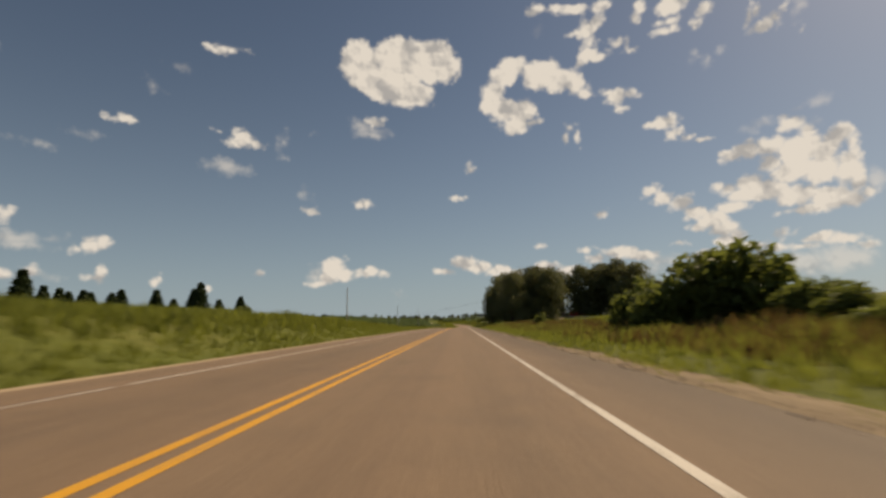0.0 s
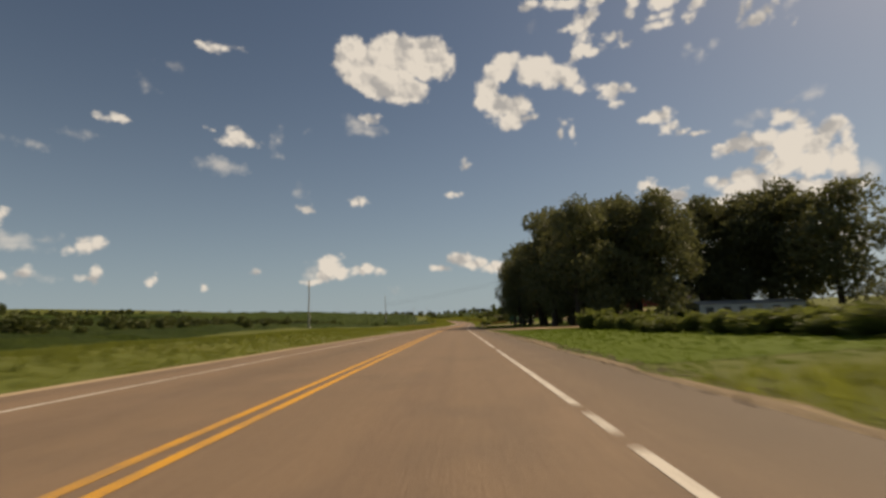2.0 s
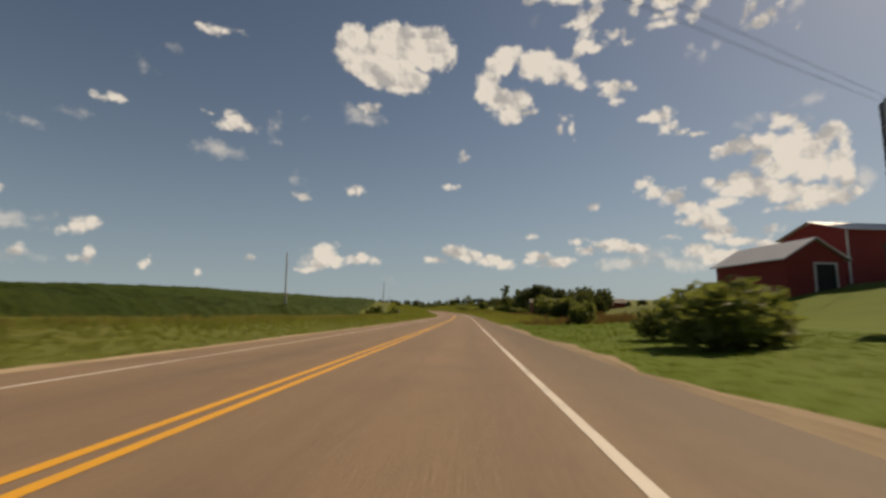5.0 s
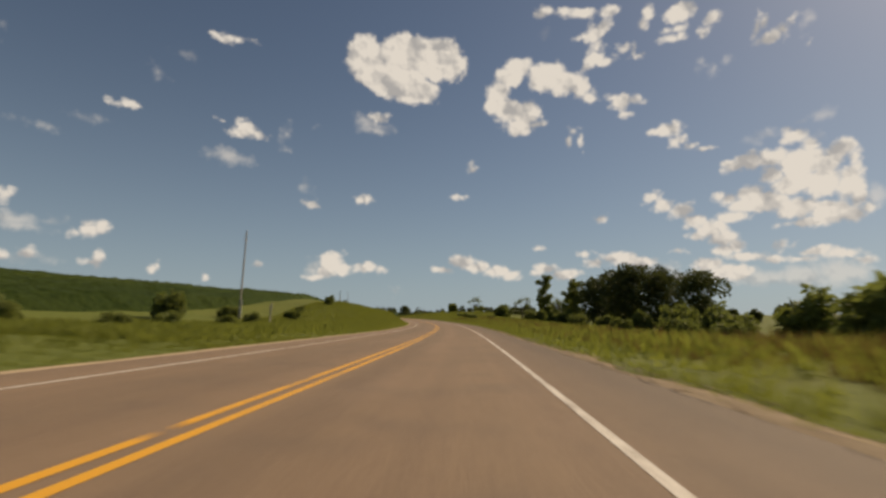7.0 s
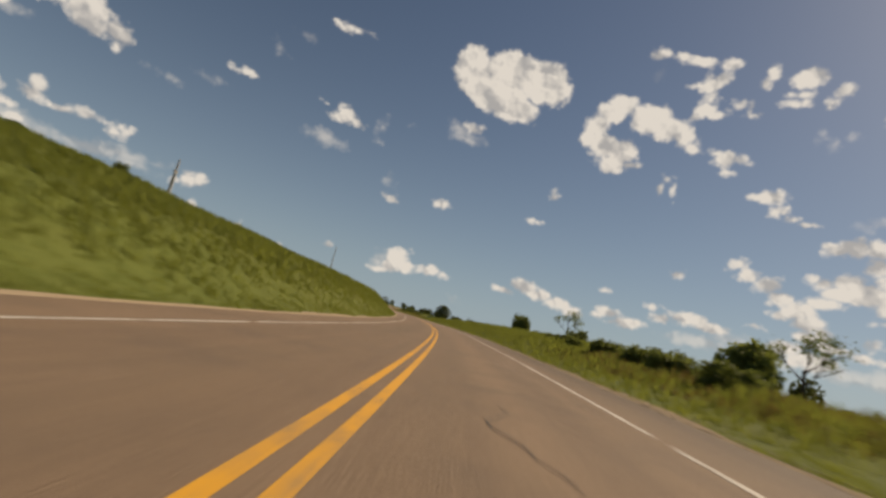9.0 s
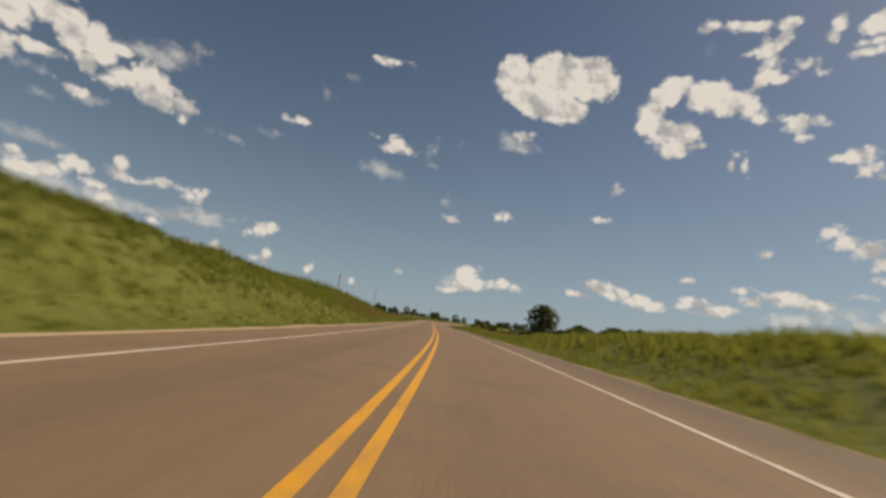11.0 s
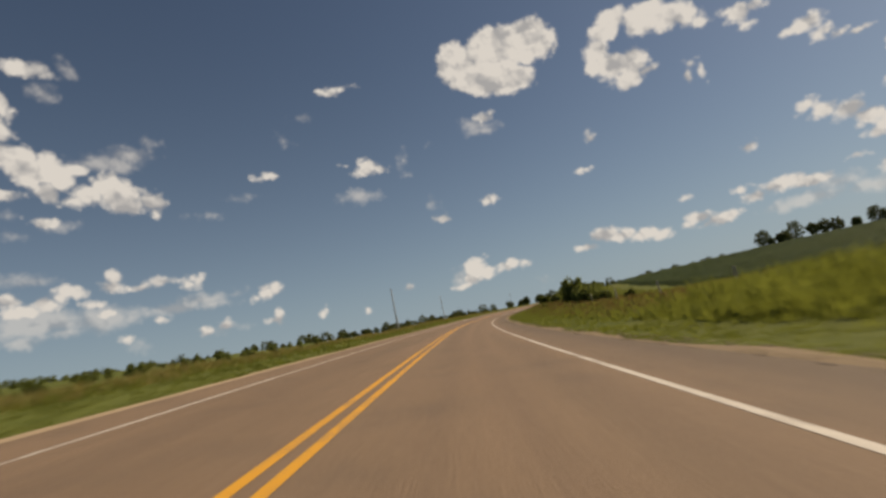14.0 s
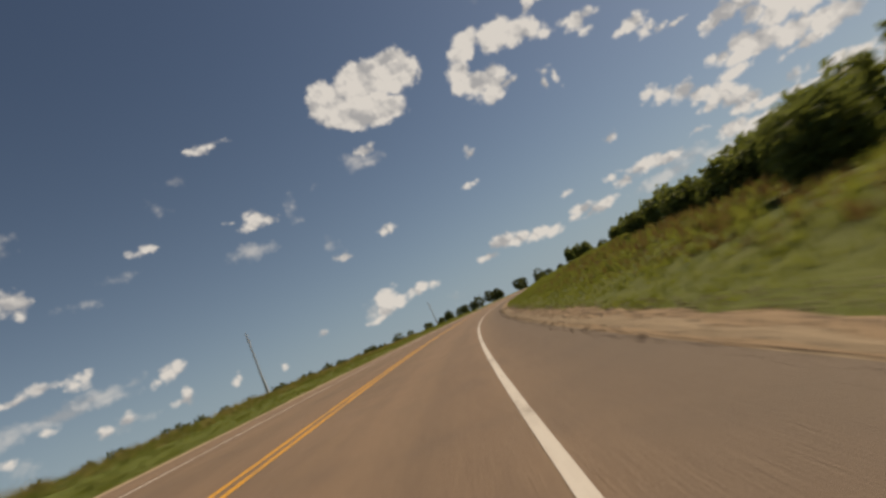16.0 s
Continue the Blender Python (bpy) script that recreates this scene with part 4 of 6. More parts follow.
def thing(name, label, category, s, o, turn=0.0, up=0.0, group=""):
    """An empty at the base of a thing; x points to the right of the road and y along it."""
    root = tagged(new(name), label, category, group)
    p = spot_on(s, o, up)
    root.matrix_world = pose(p.x, p.y, p.z, 0, 0, turn_at(s) + turn)
    return root


def solid(name, pieces, material, parent, label="", smooth=False, m=None):
    v, f = gather(pieces)
    return part(name, mesh_from(name, v, f, material, smooth), parent, label, m)


RED_BOARD = plain("red_barn_board", (0.20, 0.022, 0.018), (0.30, 0.040, 0.030), 0.8, 0.7, 0.3, 0.0, 9.0)
PALE_ROOF = plain("pale_metal_roof", (0.52, 0.50, 0.50), (0.66, 0.64, 0.63), 0.45, 0.5, 0.15, 0.4, 8.0)
# near-black paint that stands in for the shade inside the doorways
DOORWAY_SHADE = plain("painted_doorway_shade", (0.012, 0.010, 0.009), (0.03, 0.025, 0.02), 0.9)
SILO_BLUE = plain("dark_silo_enamel", (0.022, 0.018, 0.024), (0.045, 0.038, 0.046), 0.7, 0.4, 0.1, 0.0, 6.0)
STEEL = plain("grey_steel", (0.30, 0.29, 0.28), (0.46, 0.45, 0.43), 0.5, 1.0, 0.2, 0.6)
WOOD_GREY = plain("weathered_pole_wood", (0.24, 0.215, 0.19), (0.38, 0.35, 0.31), 0.9, 1.2, 0.5, 0.0, 16.0)
WAGON_GREEN = plain("wagon_green_paint", (0.012, 0.050, 0.022), (0.022, 0.080, 0.036), 0.5, 1.2, 0.2)
WAGON_GREY = plain("wagon_grey_paint", (0.20, 0.19, 0.17), (0.33, 0.31, 0.28), 0.6, 1.2, 0.2)
RUBBER = plain("tyre_rubber", (0.012, 0.012, 0.012), (0.03, 0.028, 0.026), 0.85)
RIM_PAINT = plain("rim_paint", (0.45, 0.42, 0.30), (0.58, 0.54, 0.42), 0.5)
SIDING = plain("white_siding", (0.62, 0.60, 0.56), (0.76, 0.74, 0.70), 0.6, 0.8, 0.15)
CREAM = plain("cream_wall", (0.55, 0.47, 0.33), (0.68, 0.60, 0.45), 0.7, 0.8, 0.15)
SHINGLE = plain("brown_shingles", (0.08, 0.065, 0.055), (0.15, 0.125, 0.105), 0.9, 2.0, 0.6, 0.0, 14.0)
GLASS = plain("window_glass", (0.02, 0.025, 0.03), (0.05, 0.06, 0.07), 0.08)
REFLECTOR = plain("reflective_sheet", (0.65, 0.62, 0.58), (0.8, 0.78, 0.74), 0.4)
CONCRETE = plain("grey_concrete", (0.26, 0.24, 0.22), (0.40, 0.37, 0.34), 0.9, 1.0, 0.4)
BLACK_WIRE = plain("black_cable", (0.02, 0.02, 0.02), (0.045, 0.045, 0.045), 0.95)
TAR = plain("crack_filler", (0.035, 0.028, 0.024), (0.07, 0.056, 0.048), 0.8)

# ---------------------------------------------------------------- trees of the farmstead grove
LABEL_COTTON = "tall dark green cottonwood tree with a full crown"
COTTONWOODS = [broadleaf("cottonwood", LABEL_COTTON, 12.0, 4.4, 0.14, 9500, 0.178, 11 + k, LEAF_DARK, 0.28, "cottonwoods round the farmstead") for k in range(3)]


def tree_at(s, o, h, k, wide=1.0):
    g = wide * h / 12
    put(COTTONWOODS[k], s, o, (g, g, h / 12), rng.uniform(0, 360))


tree_at(179.3, 11.4, 12.5, 0, 0.80)
tree_at(174, 12.6, 12.0, 2, 0.85)
tree_at(183, 20.5, 16.0, 2)
tree_at(158.5, 10.4, 11.0, 0, 0.75)
tree_at(170, 13.2, 14.5, 1, 0.85)
tree_at(176, 21.0, 16.0, 1)
tree_at(171, 16.0, 14.5, 2)
tree_at(165, 14.5, 14.5, 1)
tree_at(157, 17.8, 16.5, 2)
tree_at(147, 16.8, 15.5, 1, 0.9)
tree_at(142.5, 12.9, 15.0, 2, 0.85)
tree_at(139, 21.0, 15.0, 0, 0.9)
tree_at(136.5, 14.5, 14.5, 1, 0.85)
tree_at(191, 21.5, 15.0, 1, 0.9)
tree_at(151, 22.5, 17.5, 2)
tree_at(145, 23.0, 17.0, 0)
tree_at(166, 24.0, 15.0, 0)
tree_at(152, 26.0, 17.0, 1)
tree_at(140, 25.0, 16.0, 2, 0.85)
tree_at(153, 35.0, 17.5, 0)
tree_at(158, 40.0, 17.0, 2)
tree_at(150, 46.5, 19.0, 1)
tree_at(151.5, 40.5, 18.0, 0)
tree_at(156, 46.0, 17.5, 2)
tree_at(143, 47.0, 17.0, 2)
tree_at(136, 51.0, 11.5, 0)
tree_at(194, 26.0, 13.0, 2, 0.9)
tree_at(190, 31.0, 14.0, 1, 0.9)

# ---------------------------------------------------------------- broad-leaved bushes
LABEL_BUSH = "dense green roadside bush in full leaf"
BUSHES = [bush("bush", LABEL_BUSH, 2.4, 1.5, 2900, 0.138, 60 + k, LEAF_BUSH, "bushes beside the road") for k in range(3)]


def bush_at(s, o, h, wide=1.0, k=None):
    k = rng.randrange(3) if k is None else k
    g = wide * h / 2.4
    put(BUSHES[k], s, o, (g, g, h / 2.4), rng.uniform(0, 360))


bush_at(17.0, 10.0, 3.5, 0.95, 0)
bush_at(18.0, 8.2, 1.9, 1.1, 1)
bush_at(21.0, 8.4, 2.2, 1.0, 2)
bush_at(8.6, 8.2, 0.9, 1.3, 0)
bush_at(24.5, 9.4, 1.5, 1.1, 0)
for k in range(13):
    bush_at(87 + k * 1.25, 9.2 + rng.uniform(-0.4, 0.5), rng.uniform(0.62, 0.88), 1.9)
bush_at(102.5, 9.6, 0.95, 1.2, 1)
for s0, o0, h0 in ((106.5, 9.4, 0.9), (108.0, 10.2, 0.95), (110.0, 9.6, 1.6), (112.0, 9.9, 0.9), (113.6, 10.3, 0.85)):
    bush_at(s0, o0, h0, 1.2)
bush_at(105.0, 11.0, 0.95, 1.2, 2)
bush_at(78.0, 13.0, 1.0, 1.2, 2)
for s0, o0, h0, w0 in ((48.0, 8.6, 1.3, 0.8), (51.5, 9.6, 0.9, 1.1), (57, 9.2, 0.7, 1.2), (66, 9.8, 0.8, 1.2), (28, 11.5, 1.4, 1.1), (14, 10.5, 1.5, 1.1), (11.5, 9.6, 1.1, 1.2), (133, 15.0, 1.4, 1.1), (117, 13.5, 1.3, 1.1), (119, 15.0, 1.5, 1.0)):
    bush_at(s0, o0, h0, w0)
bush_at(88.0, 21.0, 1.3, 1.1, 0)
for s0, o0, h0 in ((168, 26, 2.6), (172, 30, 2.4), (163, 32, 2.8), (167, 37, 2.6), (160, 45, 3.0), (155, 50, 2.8), (148, 53, 2.6), (141, 56, 2.4), (176, 25, 2.2), (182, 27, 2.2)):
    bush_at(s0, o0, h0, 1.3)
bush_at(206.5, 6.6, 1.7, 1.25, 0)
bush_at(209.5, 7.0, 1.3, 1.2, 1)
for s0, o0, h0 in ((226, 8.0, 1.6), (236, 9.0, 2.2), (248, 10.0, 2.6), (262, 11.5, 3.0), (275, 13.0, 3.0), (290, 14.0, 3.2), (268, 18.0, 3.2), (282, 20.0, 3.5), (256, 16.0, 2.6), (300, 18.0, 3.4), (312, 20.0, 3.2)):
    bush_at(s0, o0, h0, 0.9)
# right-hand thicket below the bend
for s0, o0, h0, w0 in ((322, 21.5, 3.9, 0.7), (331, 22, 2.6, 1.0), (326, 18, 1.9, 1.0), (334, 19, 2.0, 1.1), (340, 18, 2.2, 1.0), (347, 18, 2.4, 1.0), (353, 18.5, 2.4, 1.0),
                       (318, 20, 2.3, 1.2), (313, 22, 2.3, 1.1), (309, 19, 1.9, 1.1), (360, 18, 2.6, 0.9), (366, 18.5, 2.6, 1.0), (371, 22, 3.2, 0.9), (303, 23, 2.6, 1.2), (306, 15, 1.4, 1.1)):
    bush_at(s0, o0, h0, w0)
for s0, o0, h0, w0 in ((380.5, 16.3, 3.6, 0.75), (384.5, 17.5, 1.2, 0.9), (376.5, 9.0, 1.3, 1.2), (372.5, 8.6, 1.3, 1.2), (367.5, 8.2, 1.1, 1.3), (380.5, 8.7, 1.3, 1.2), (390, 9.0, 0.8, 1.4), (385.5, 8.6, 0.9, 1.3), (395, 9.6, 0.7, 1.4), (374, 12.5, 1.0, 1.5),
                       (505.5, 13.6, 1.6, 1.3), (508.5, 13.4, 1.4, 1.3), (516, 11.2, 0.8, 1.0), (520, 12.4, 0.8, 1.0), (428, 23, 2.9, 1.1), (444, 19.5, 4.6, 0.5), (447, 20.0, 5.2, 0.45), (425, 21.5, 1.5, 1.2), (524.5, 10.6, 1.5, 0.9)):
    bush_at(s0, o0, h0, w0)
# left-hand brush in the ditch below the crop field
for s0, o0, h0, w0 in ((298, -14, 0.9, 1.3), (301.5, -13.6, 1.0, 1.3), (304, -15, 0.9, 1.4), (306.2, -16, 2.0, 1.0), (308, -17, 1.8, 1.1), (310, -14, 1.0, 1.2), (314.5, -14, 1.1, 1.1), (324, -13.5, 1.2, 1.2), (331, -14.5, 0.8, 1.3), (318, -17, 1.2, 1.2),
                       (294, -16, 1.1, 1.3), (290, -15, 1.0, 1.4), (343.5, -13.6, 1.5, 0.85), (397, -15.8, 0.9, 0.7), (375, -15, 0.8, 0.7), (404, -16, 0.5, 1.0), (30, -11, 0.7, 1.5), (52, -15, 0.8, 1.4)):
    bush_at(s0, o0, h0, w0)
# along the last bend, on the right
for s0, o0, h0, w0 in ((646, 14.2, 2.4, 1.05), (650, 15.5, 1.8, 1.1), (627, 13.2, 2.2, 1.0), (630, 12.0, 1.3, 1.2), (639, 11.5, 2.5, 0.85), (642, 12.6, 2.5, 0.9), (637, 13.0, 2.6, 0.9), (645.5, 12.5, 1.9, 1.0), (649.5, 12.4, 2.0, 0.95),
                       (653, 12.6, 1.8, 1.0), (656.5, 12.5, 1.5, 1.05), (660, 13.5, 1.4, 1.1), (635.8, 8.8, 1.9, 0.75), (634, 10.6, 1.8, 0.9), (668, 14, 1.5, 1.1), (690, 14, 2.2, 0.9), (727, 14, 3.0, 0.9), (732, 15, 2.6, 0.9),
                       (700, 15, 2.0, 1.0), (620, 12.6, 4.2, 0.62), (616.5, 13.4, 3.0, 0.85), (624.5, 13.4, 2.6, 0.9), (600.6, 11.6, 2.2, 1.0), (598.5, 12.6, 1.5, 1.1), (612, 8.2, 0.6, 1.3), (601, 9.5, 0.5, 1.4), (590, 13, 0.9, 1.2)):
    bush_at(s0, o0, h0, w0)

# ---------------------------------------------------------------- other single trees
ASH = [broadleaf("tree", "slender young broad-leaved tree with a tall crown", 8.0, 1.5, 0.15, 4200, 0.15, 31 + k, LEAF_BUSH, 0.10) for k in range(2)]
for k, s0, o0, h0, w0 in ((0, 370.5, 22, 9.0, 1.0), (1, 356.0, 22.4, 7.6, 1.1), (0, 361.0, 23.5, 6.5, 1.2)):
    put(ASH[k], s0, o0, (w0 * h0 / 8, w0 * h0 / 8, h0 / 8), 70 * k + s0)
OAK = [broadleaf("tree", "dark spreading broad-leaved tree in full leaf", 7.0, 2.9, 0.05, 6400, 0.16, 51 + k, LEAF_OAK, 0.17) for k in range(2)]
for k, s0, o0, h0, w0 in ((0, 346, 25, 8.3, 1.0), (1, 340, 24, 8.4, 1.0), (0, 335, 26, 8.0, 0.9), (1, 331, 28, 7.4, 0.95), (0, 349, 23, 7.2, 0.9),
                          (1, 507, 15.2, 5.2, 1.15), (0, 500, 19, 3.0, 1.1), (1, 497, 22, 3.2, 1.2), (0, 493, 24, 3.0, 1.3), (1, 503, 23, 3.0, 1.1), (0, 488, 27, 3.4, 1.3), (1, 482, 25, 3.0, 1.3), (0, 496, 18.5, 2.6, 1.2), (1, 490, 20, 2.8, 1.2), (0, 485, 21, 2.8, 1.2), (1, 505, 19, 2.4, 1.3), (0, 510, 19, 2.2, 1.2)):
    put(OAK[k], s0, o0, (w0 * h0 / 7, w0 * h0 / 7, h0 / 7), 50 * k + s0 * 3)
for group_of in (COTTONWOODS, BUSHES, ASH, OAK):
    for ob in group_of:
        away(ob)


def dead_tree(s, o, height, seed):
    """A bare, half-dead tree: forked limbs and a few clumps of leaves."""
    rnd = random.Random(seed)
    root = thing("dead_tree", "half-dead roadside tree with bare branches", "tree", s, o)
    pieces, tips = [tube([(0, 0, -0.2), (0.05, 0, height * 0.3), (0, 0.05, height * 0.55)], [0.16, 0.12, 0.08], 7)], []

    def fork(p, d, length, r, depth):
        q = p + d * length
        pieces.append(tube([p, p.lerp(q, 0.5) + Vector((rnd.uniform(-1, 1), rnd.uniform(-1, 1), 0)) * length * 0.06, q], [r, r * 0.75, r * 0.5], 5))
        if depth == 0:
            tips.append(q)
            return
        for _ in range(3 if depth > 1 else 2):
            n = (d + Vector((rnd.uniform(-1, 1), rnd.uniform(-1, 1), rnd.uniform(-0.2, 0.7))) * 0.75).normalized()
            fork(q, n, length * rnd.uniform(0.6, 0.85), r * 0.52, depth - 1)

    for k in range(4):
        a = k * 1.7 + rnd.uniform(0, 1)
        fork(Vector((0, 0, height * (0.3 + 0.07 * k))), Vector((math.cos(a), math.sin(a), 0.9)).normalized(), height * 0.24, 0.07, 3)
    solid("trunk", pieces, BARK, root)
    some = [t for t in tips if rnd.random() < 0.45]
    pts = np.concatenate([np.array(t) + np.random.RandomState(seed + i).normal(0, 0.22, (26, 3)) for i, t in enumerate(some)])
    v, f = leaves(pts, 0.10, seed)
    part("crown", mesh_from("dead_tree_crown", v, f, LEAF_BUSH), root)


dead_tree(431, 22.5, 4.6, 4)
dead_tree(383, 21.0, 3.8, 8)
dead_tree(365, 24.0, 4.4, 9)

# ---------------------------------------------------------------- spruces
SPRUCE = spruce("spruce", "young dark spruce tree with a pointed crown", 3.4, 0.95, 71)
for s0, o0, h0 in ((82, -33, 3.4), (80, -35.5, 3.1), (74.5, -17.7, 1.4), (80, -23.5, 1.5), (92, -36, 2.3), (90, -38, 2.1), (55, -26, 3.4), (56, -27.2, 3.0), (52, -27.2, 2.0), (50, -27.8, 2.5), (45, -28, 2.2), (43, -27.5, 1.9), (38, -31, 2.9), (70, -53, 3.6), (73, -54, 3.4), (76, -54, 3.6), (79, -55, 3.5), (66, -52, 3.6)):
    put(SPRUCE, s0, o0, (h0 / 3.4 * rng.uniform(1.7, 2.2), h0 / 3.4 * rng.uniform(1.7, 2.2), h0 / 3.4 * 1.3), rng.uniform(0, 360))
away(SPRUCE)


def seedling():
    """A small shrub of the tree farm."""
    root = tagged(new("shrub"), "small rounded dark green shrub in a tree farm row", "shrub", "tree farm rows")
    v, f = tube([(0, 0, -0.15), (0, 0, 0.4)], [0.03, 0.02], 5)
    part("trunk", mesh_from("shrub_trunk", v, f, BARK), root)
    lumps = [(0.0, 0.0, 0.42, 0.36, 1.05), (0.18, 0.1, 0.32, 0.26, 1.0), (-0.16, 0.12, 0.36, 0.27, 1.0), (0.02, -0.18, 0.3, 0.26, 1.0), (0.0, 0.02, 0.66, 0.22, 1.2)]
    v, f = leaves(crown_points(lumps, 300, 5, 0.4), 0.085, 6)
    part("crown", mesh_from("shrub_crown", v, f, LEAF_BUSH), root)
    return root


SEEDLING = seedling()
for row in range(13):
    for k in range(25):
        if rng.random() < 0.10:
            continue
        s0, o0 = 508 + k * 3.2 + rng.uniform(-0.6, 0.6) + row * 0.7, -9.6 - row * 2.0 - rng.uniform(0, 0.6)
        put(SEEDLING, s0, o0, rng.uniform(0.34, 0.62), rng.uniform(0, 360))
away(SEEDLING)


def far_rows():
    """The rows of the tree farm further up the slope, too many to count."""
    rnd = np.random.RandomState(31)
    pts = []
    for row in range(20):
        for k in range(46):
            if rnd.uniform() < 0.14:
                continue
            s0, o0 = 506 + k * 3.2 + rnd.uniform(-0.7, 0.7), -36.4 - row * 2.3 - rnd.uniform(0, 0.7)
            r = rnd.uniform(0.22, 0.40)
            d = rnd.normal(size=(44, 3))
            d /= np.linalg.norm(d, axis=1)[:, None]
            pts.append(land(s0, o0, r * 0.95) + d * r * rnd.uniform(0.5, 1.1, 44)[:, None] * [1, 1, 1.15])
    v, f = leaves(np.concatenate(pts), 0.11, 32)
    tagged(new("shrub_rows", mesh_from("shrub_rows", v, f, LEAF_BUSH)), "rows of small dark green shrubs on a grassy slope", "shrubs", kind="stuff")


far_rows()


# ---------------------------------------------------------------- utility poles
def utility_pole(s, o, top, lean):
    root = thing("utility_pole", "bare weathered wooden utility pole in the grass", "pole", s, o, group="utility poles along the road")
    v, f = tube([(0, 0, -0.5), (lean * 0.5, 0, top / 2), (lean, 0, top)], [0.085, 0.068, 0.05], 10)
    part("shaft", mesh_from("pole_shaft", v, f, WOOD_GREY, True), root)
    solid("bracket", [box(lean - 0.05, -0.16, top - 0.75, lean + 0.05, 0.16, top - 0.68)], STEEL, root)
    for y in (-0.14, 0.14):
        v, f = ring([(0.028, 0.0), (0.045, 0.03), (0.03, 0.06), (0.04, 0.09), (0.018, 0.13)], 10)
        part("insulator", mesh_from("insulator", v, f, CONCRETE, True), root, m=pose(lean, y, top - 0.68))
    v, f = ring([(0.03, 0.0), (0.045, 0.04), (0.03, 0.09), (0.014, 0.13)], 10)
    part("cap_insulator", mesh_from("cap_insulator", v, f, CONCRETE, True), root, m=pose(lean, 0, top))
    v, f = tube([(lean * 0.3 + 0.11, 0.02, 0.0), (lean * 0.4 + 0.105, 0.02, 1.6)], [0.03, 0.03], 8)
    part("cable_guard", mesh_from("cable_guard", v, f, SIDING), root)


for s0, o0, top, lean in ((76.3, -15, 5.8, 0.06), (136.3, -15, 5.2, 0.05), (190.6, -15, 6.2, 0), (244, -15, 5.6, 0.03), (317.3, -16, 7.2, 0.1), (382, -16.5, 2.4, 0.05), (440, -15, 4.6, 0), (500.4, -13, 3.9, 0), (561, -15.2, 5.6, 0), (612.5, -9.6, 4.9, 0), (669, -16.4, 5.6, 0.08), (730, -15, 5.0, 0)):
    utility_pole(s0, o0, top, lean)


def cable(name, pts, r, label):
    v, f = tube(pts, [r] * len(pts), 5)
    tagged(new(name, mesh_from(name, v, f, BLACK_WIRE)), label, "cable")


# two cables from a pole over the road to the silo
for lift in (0.0, -0.55):
    a, b = spot_on(190.6, -15, 4.5 + lift), spot_on(241, 40.3, 15.0 + lift)
    cable("overhead_cable", [a.lerp(b, k / 20) - Vector((0, 0, 4 * 0.3 * (k / 20) * (1 - k / 20))) for k in range(21)], 0.012, "black overhead cable slung across the road to the silo")


def marker_post(s, o, height, lean):
    root = thing("marker_post", "weathered grey wooden post leaning in the grass", "post", s, o, group="posts in the ditch")
    v, f = tube([(0, 0, -0.3), (lean * 0.5, 0.02, height * 0.5), (lean, 0, height)], [0.05, 0.048, 0.042], 7)
    part("shaft", mesh_from("post_shaft", v, f, WOOD_GREY), root)
    v, f = ring([(0.042, 0), (0.03, 0.03), (0.005, 0.035)], 7)
    part("cap", mesh_from("post_cap", v, f, WOOD_GREY), root, m=pose(lean, 0, height))


marker_post(312.5, -12, 1.5, 0.12)
marker_post(313.4, -12.2, 1.3, -0.08)
for k, s0 in enumerate((540, 546, 553, 560, 568, 576, 585, 594)):
    marker_post(s0, 10.5 + 0.05 * k, 0.85, 0.03 * (-1) ** k)


# ---------------------------------------------------------------- farmyard
def gabled(name, label, s, o, turn, width, length, eave, ridge, wall_material, roof_material, boards=True):
    """A gabled building: x across the gable, y along the ridge, with walls, roof, door and boards."""
    root = thing(name, label, "barn", s, o, turn)
    w, l = width / 2, length / 2
    # gable ends with thickness
    for y in (-l, l):
        y0, y1 = (y, y + 0.14) if y < 0 else (y - 0.14, y)
        prof = [(-w, -1.5), (w, -1.5), (w, eave), (0, ridge), (-w, eave)]
        v = [(x, y0, z) for x, z in prof] + [(x, y1, z) for x, z in prof]
        f = [(0, 1, 2, 3, 4), (9, 8, 7, 6, 5)] + [(i, i + 5, (i + 1) % 5 + 5, (i + 1) % 5) for i in range(5)]
        solid("gable_wall", [(v, f)], wall_material, root)
    for x in (-w, w):
        x0, x1 = (x, x + 0.14) if x < 0 else (x - 0.14, x)
        solid("side_wall", [box(x0, -l + 0.14, -1.5, x1, l - 0.14, eave)], wall_material, root)
    slope = math.atan2(ridge - eave, w)
    for side in (-1, 1):
        ex, ez = side * (w + 0.35), eave - 0.35 * math.tan(slope)
        v = [(0, -l - 0.3, ridge + 0.05), (ex, -l - 0.3, ez + 0.05), (ex, l + 0.3, ez + 0.05), (0, l + 0.3, ridge + 0.05)]
        v += [(x, y, z + 0.09) for x, y, z in v]
        f = [(0, 1, 2, 3), (7, 6, 5, 4), (0, 4, 5, 1), (1, 5, 6, 2), (2, 6, 7, 3), (3, 7, 4, 0)]
        solid("roof_slope", [(v, f)], roof_material, root)
        ribs = []
        for k in range(int(length / 0.6) + 1):
            y = -l - 0.25 + k * 0.6
            ribs.append(tube([(0, y, ridge + 0.15), (ex, y, ez + 0.15)], [0.02, 0.02], 4))
        solid("roof_rib", ribs, roof_material, root)
    if boards:
        for k in range(int(width / 0.32)):
            x = -w + 0.16 + k * 0.32
            top = eave + (ridge - eave) * (1 - abs(x) / w) - 0.06
            for y in (-l - 0.03, l):
                solid("batten", [box(x - 0.025, y, -1.2, x + 0.025, y + 0.03, top)], wall_material, root)
    return root


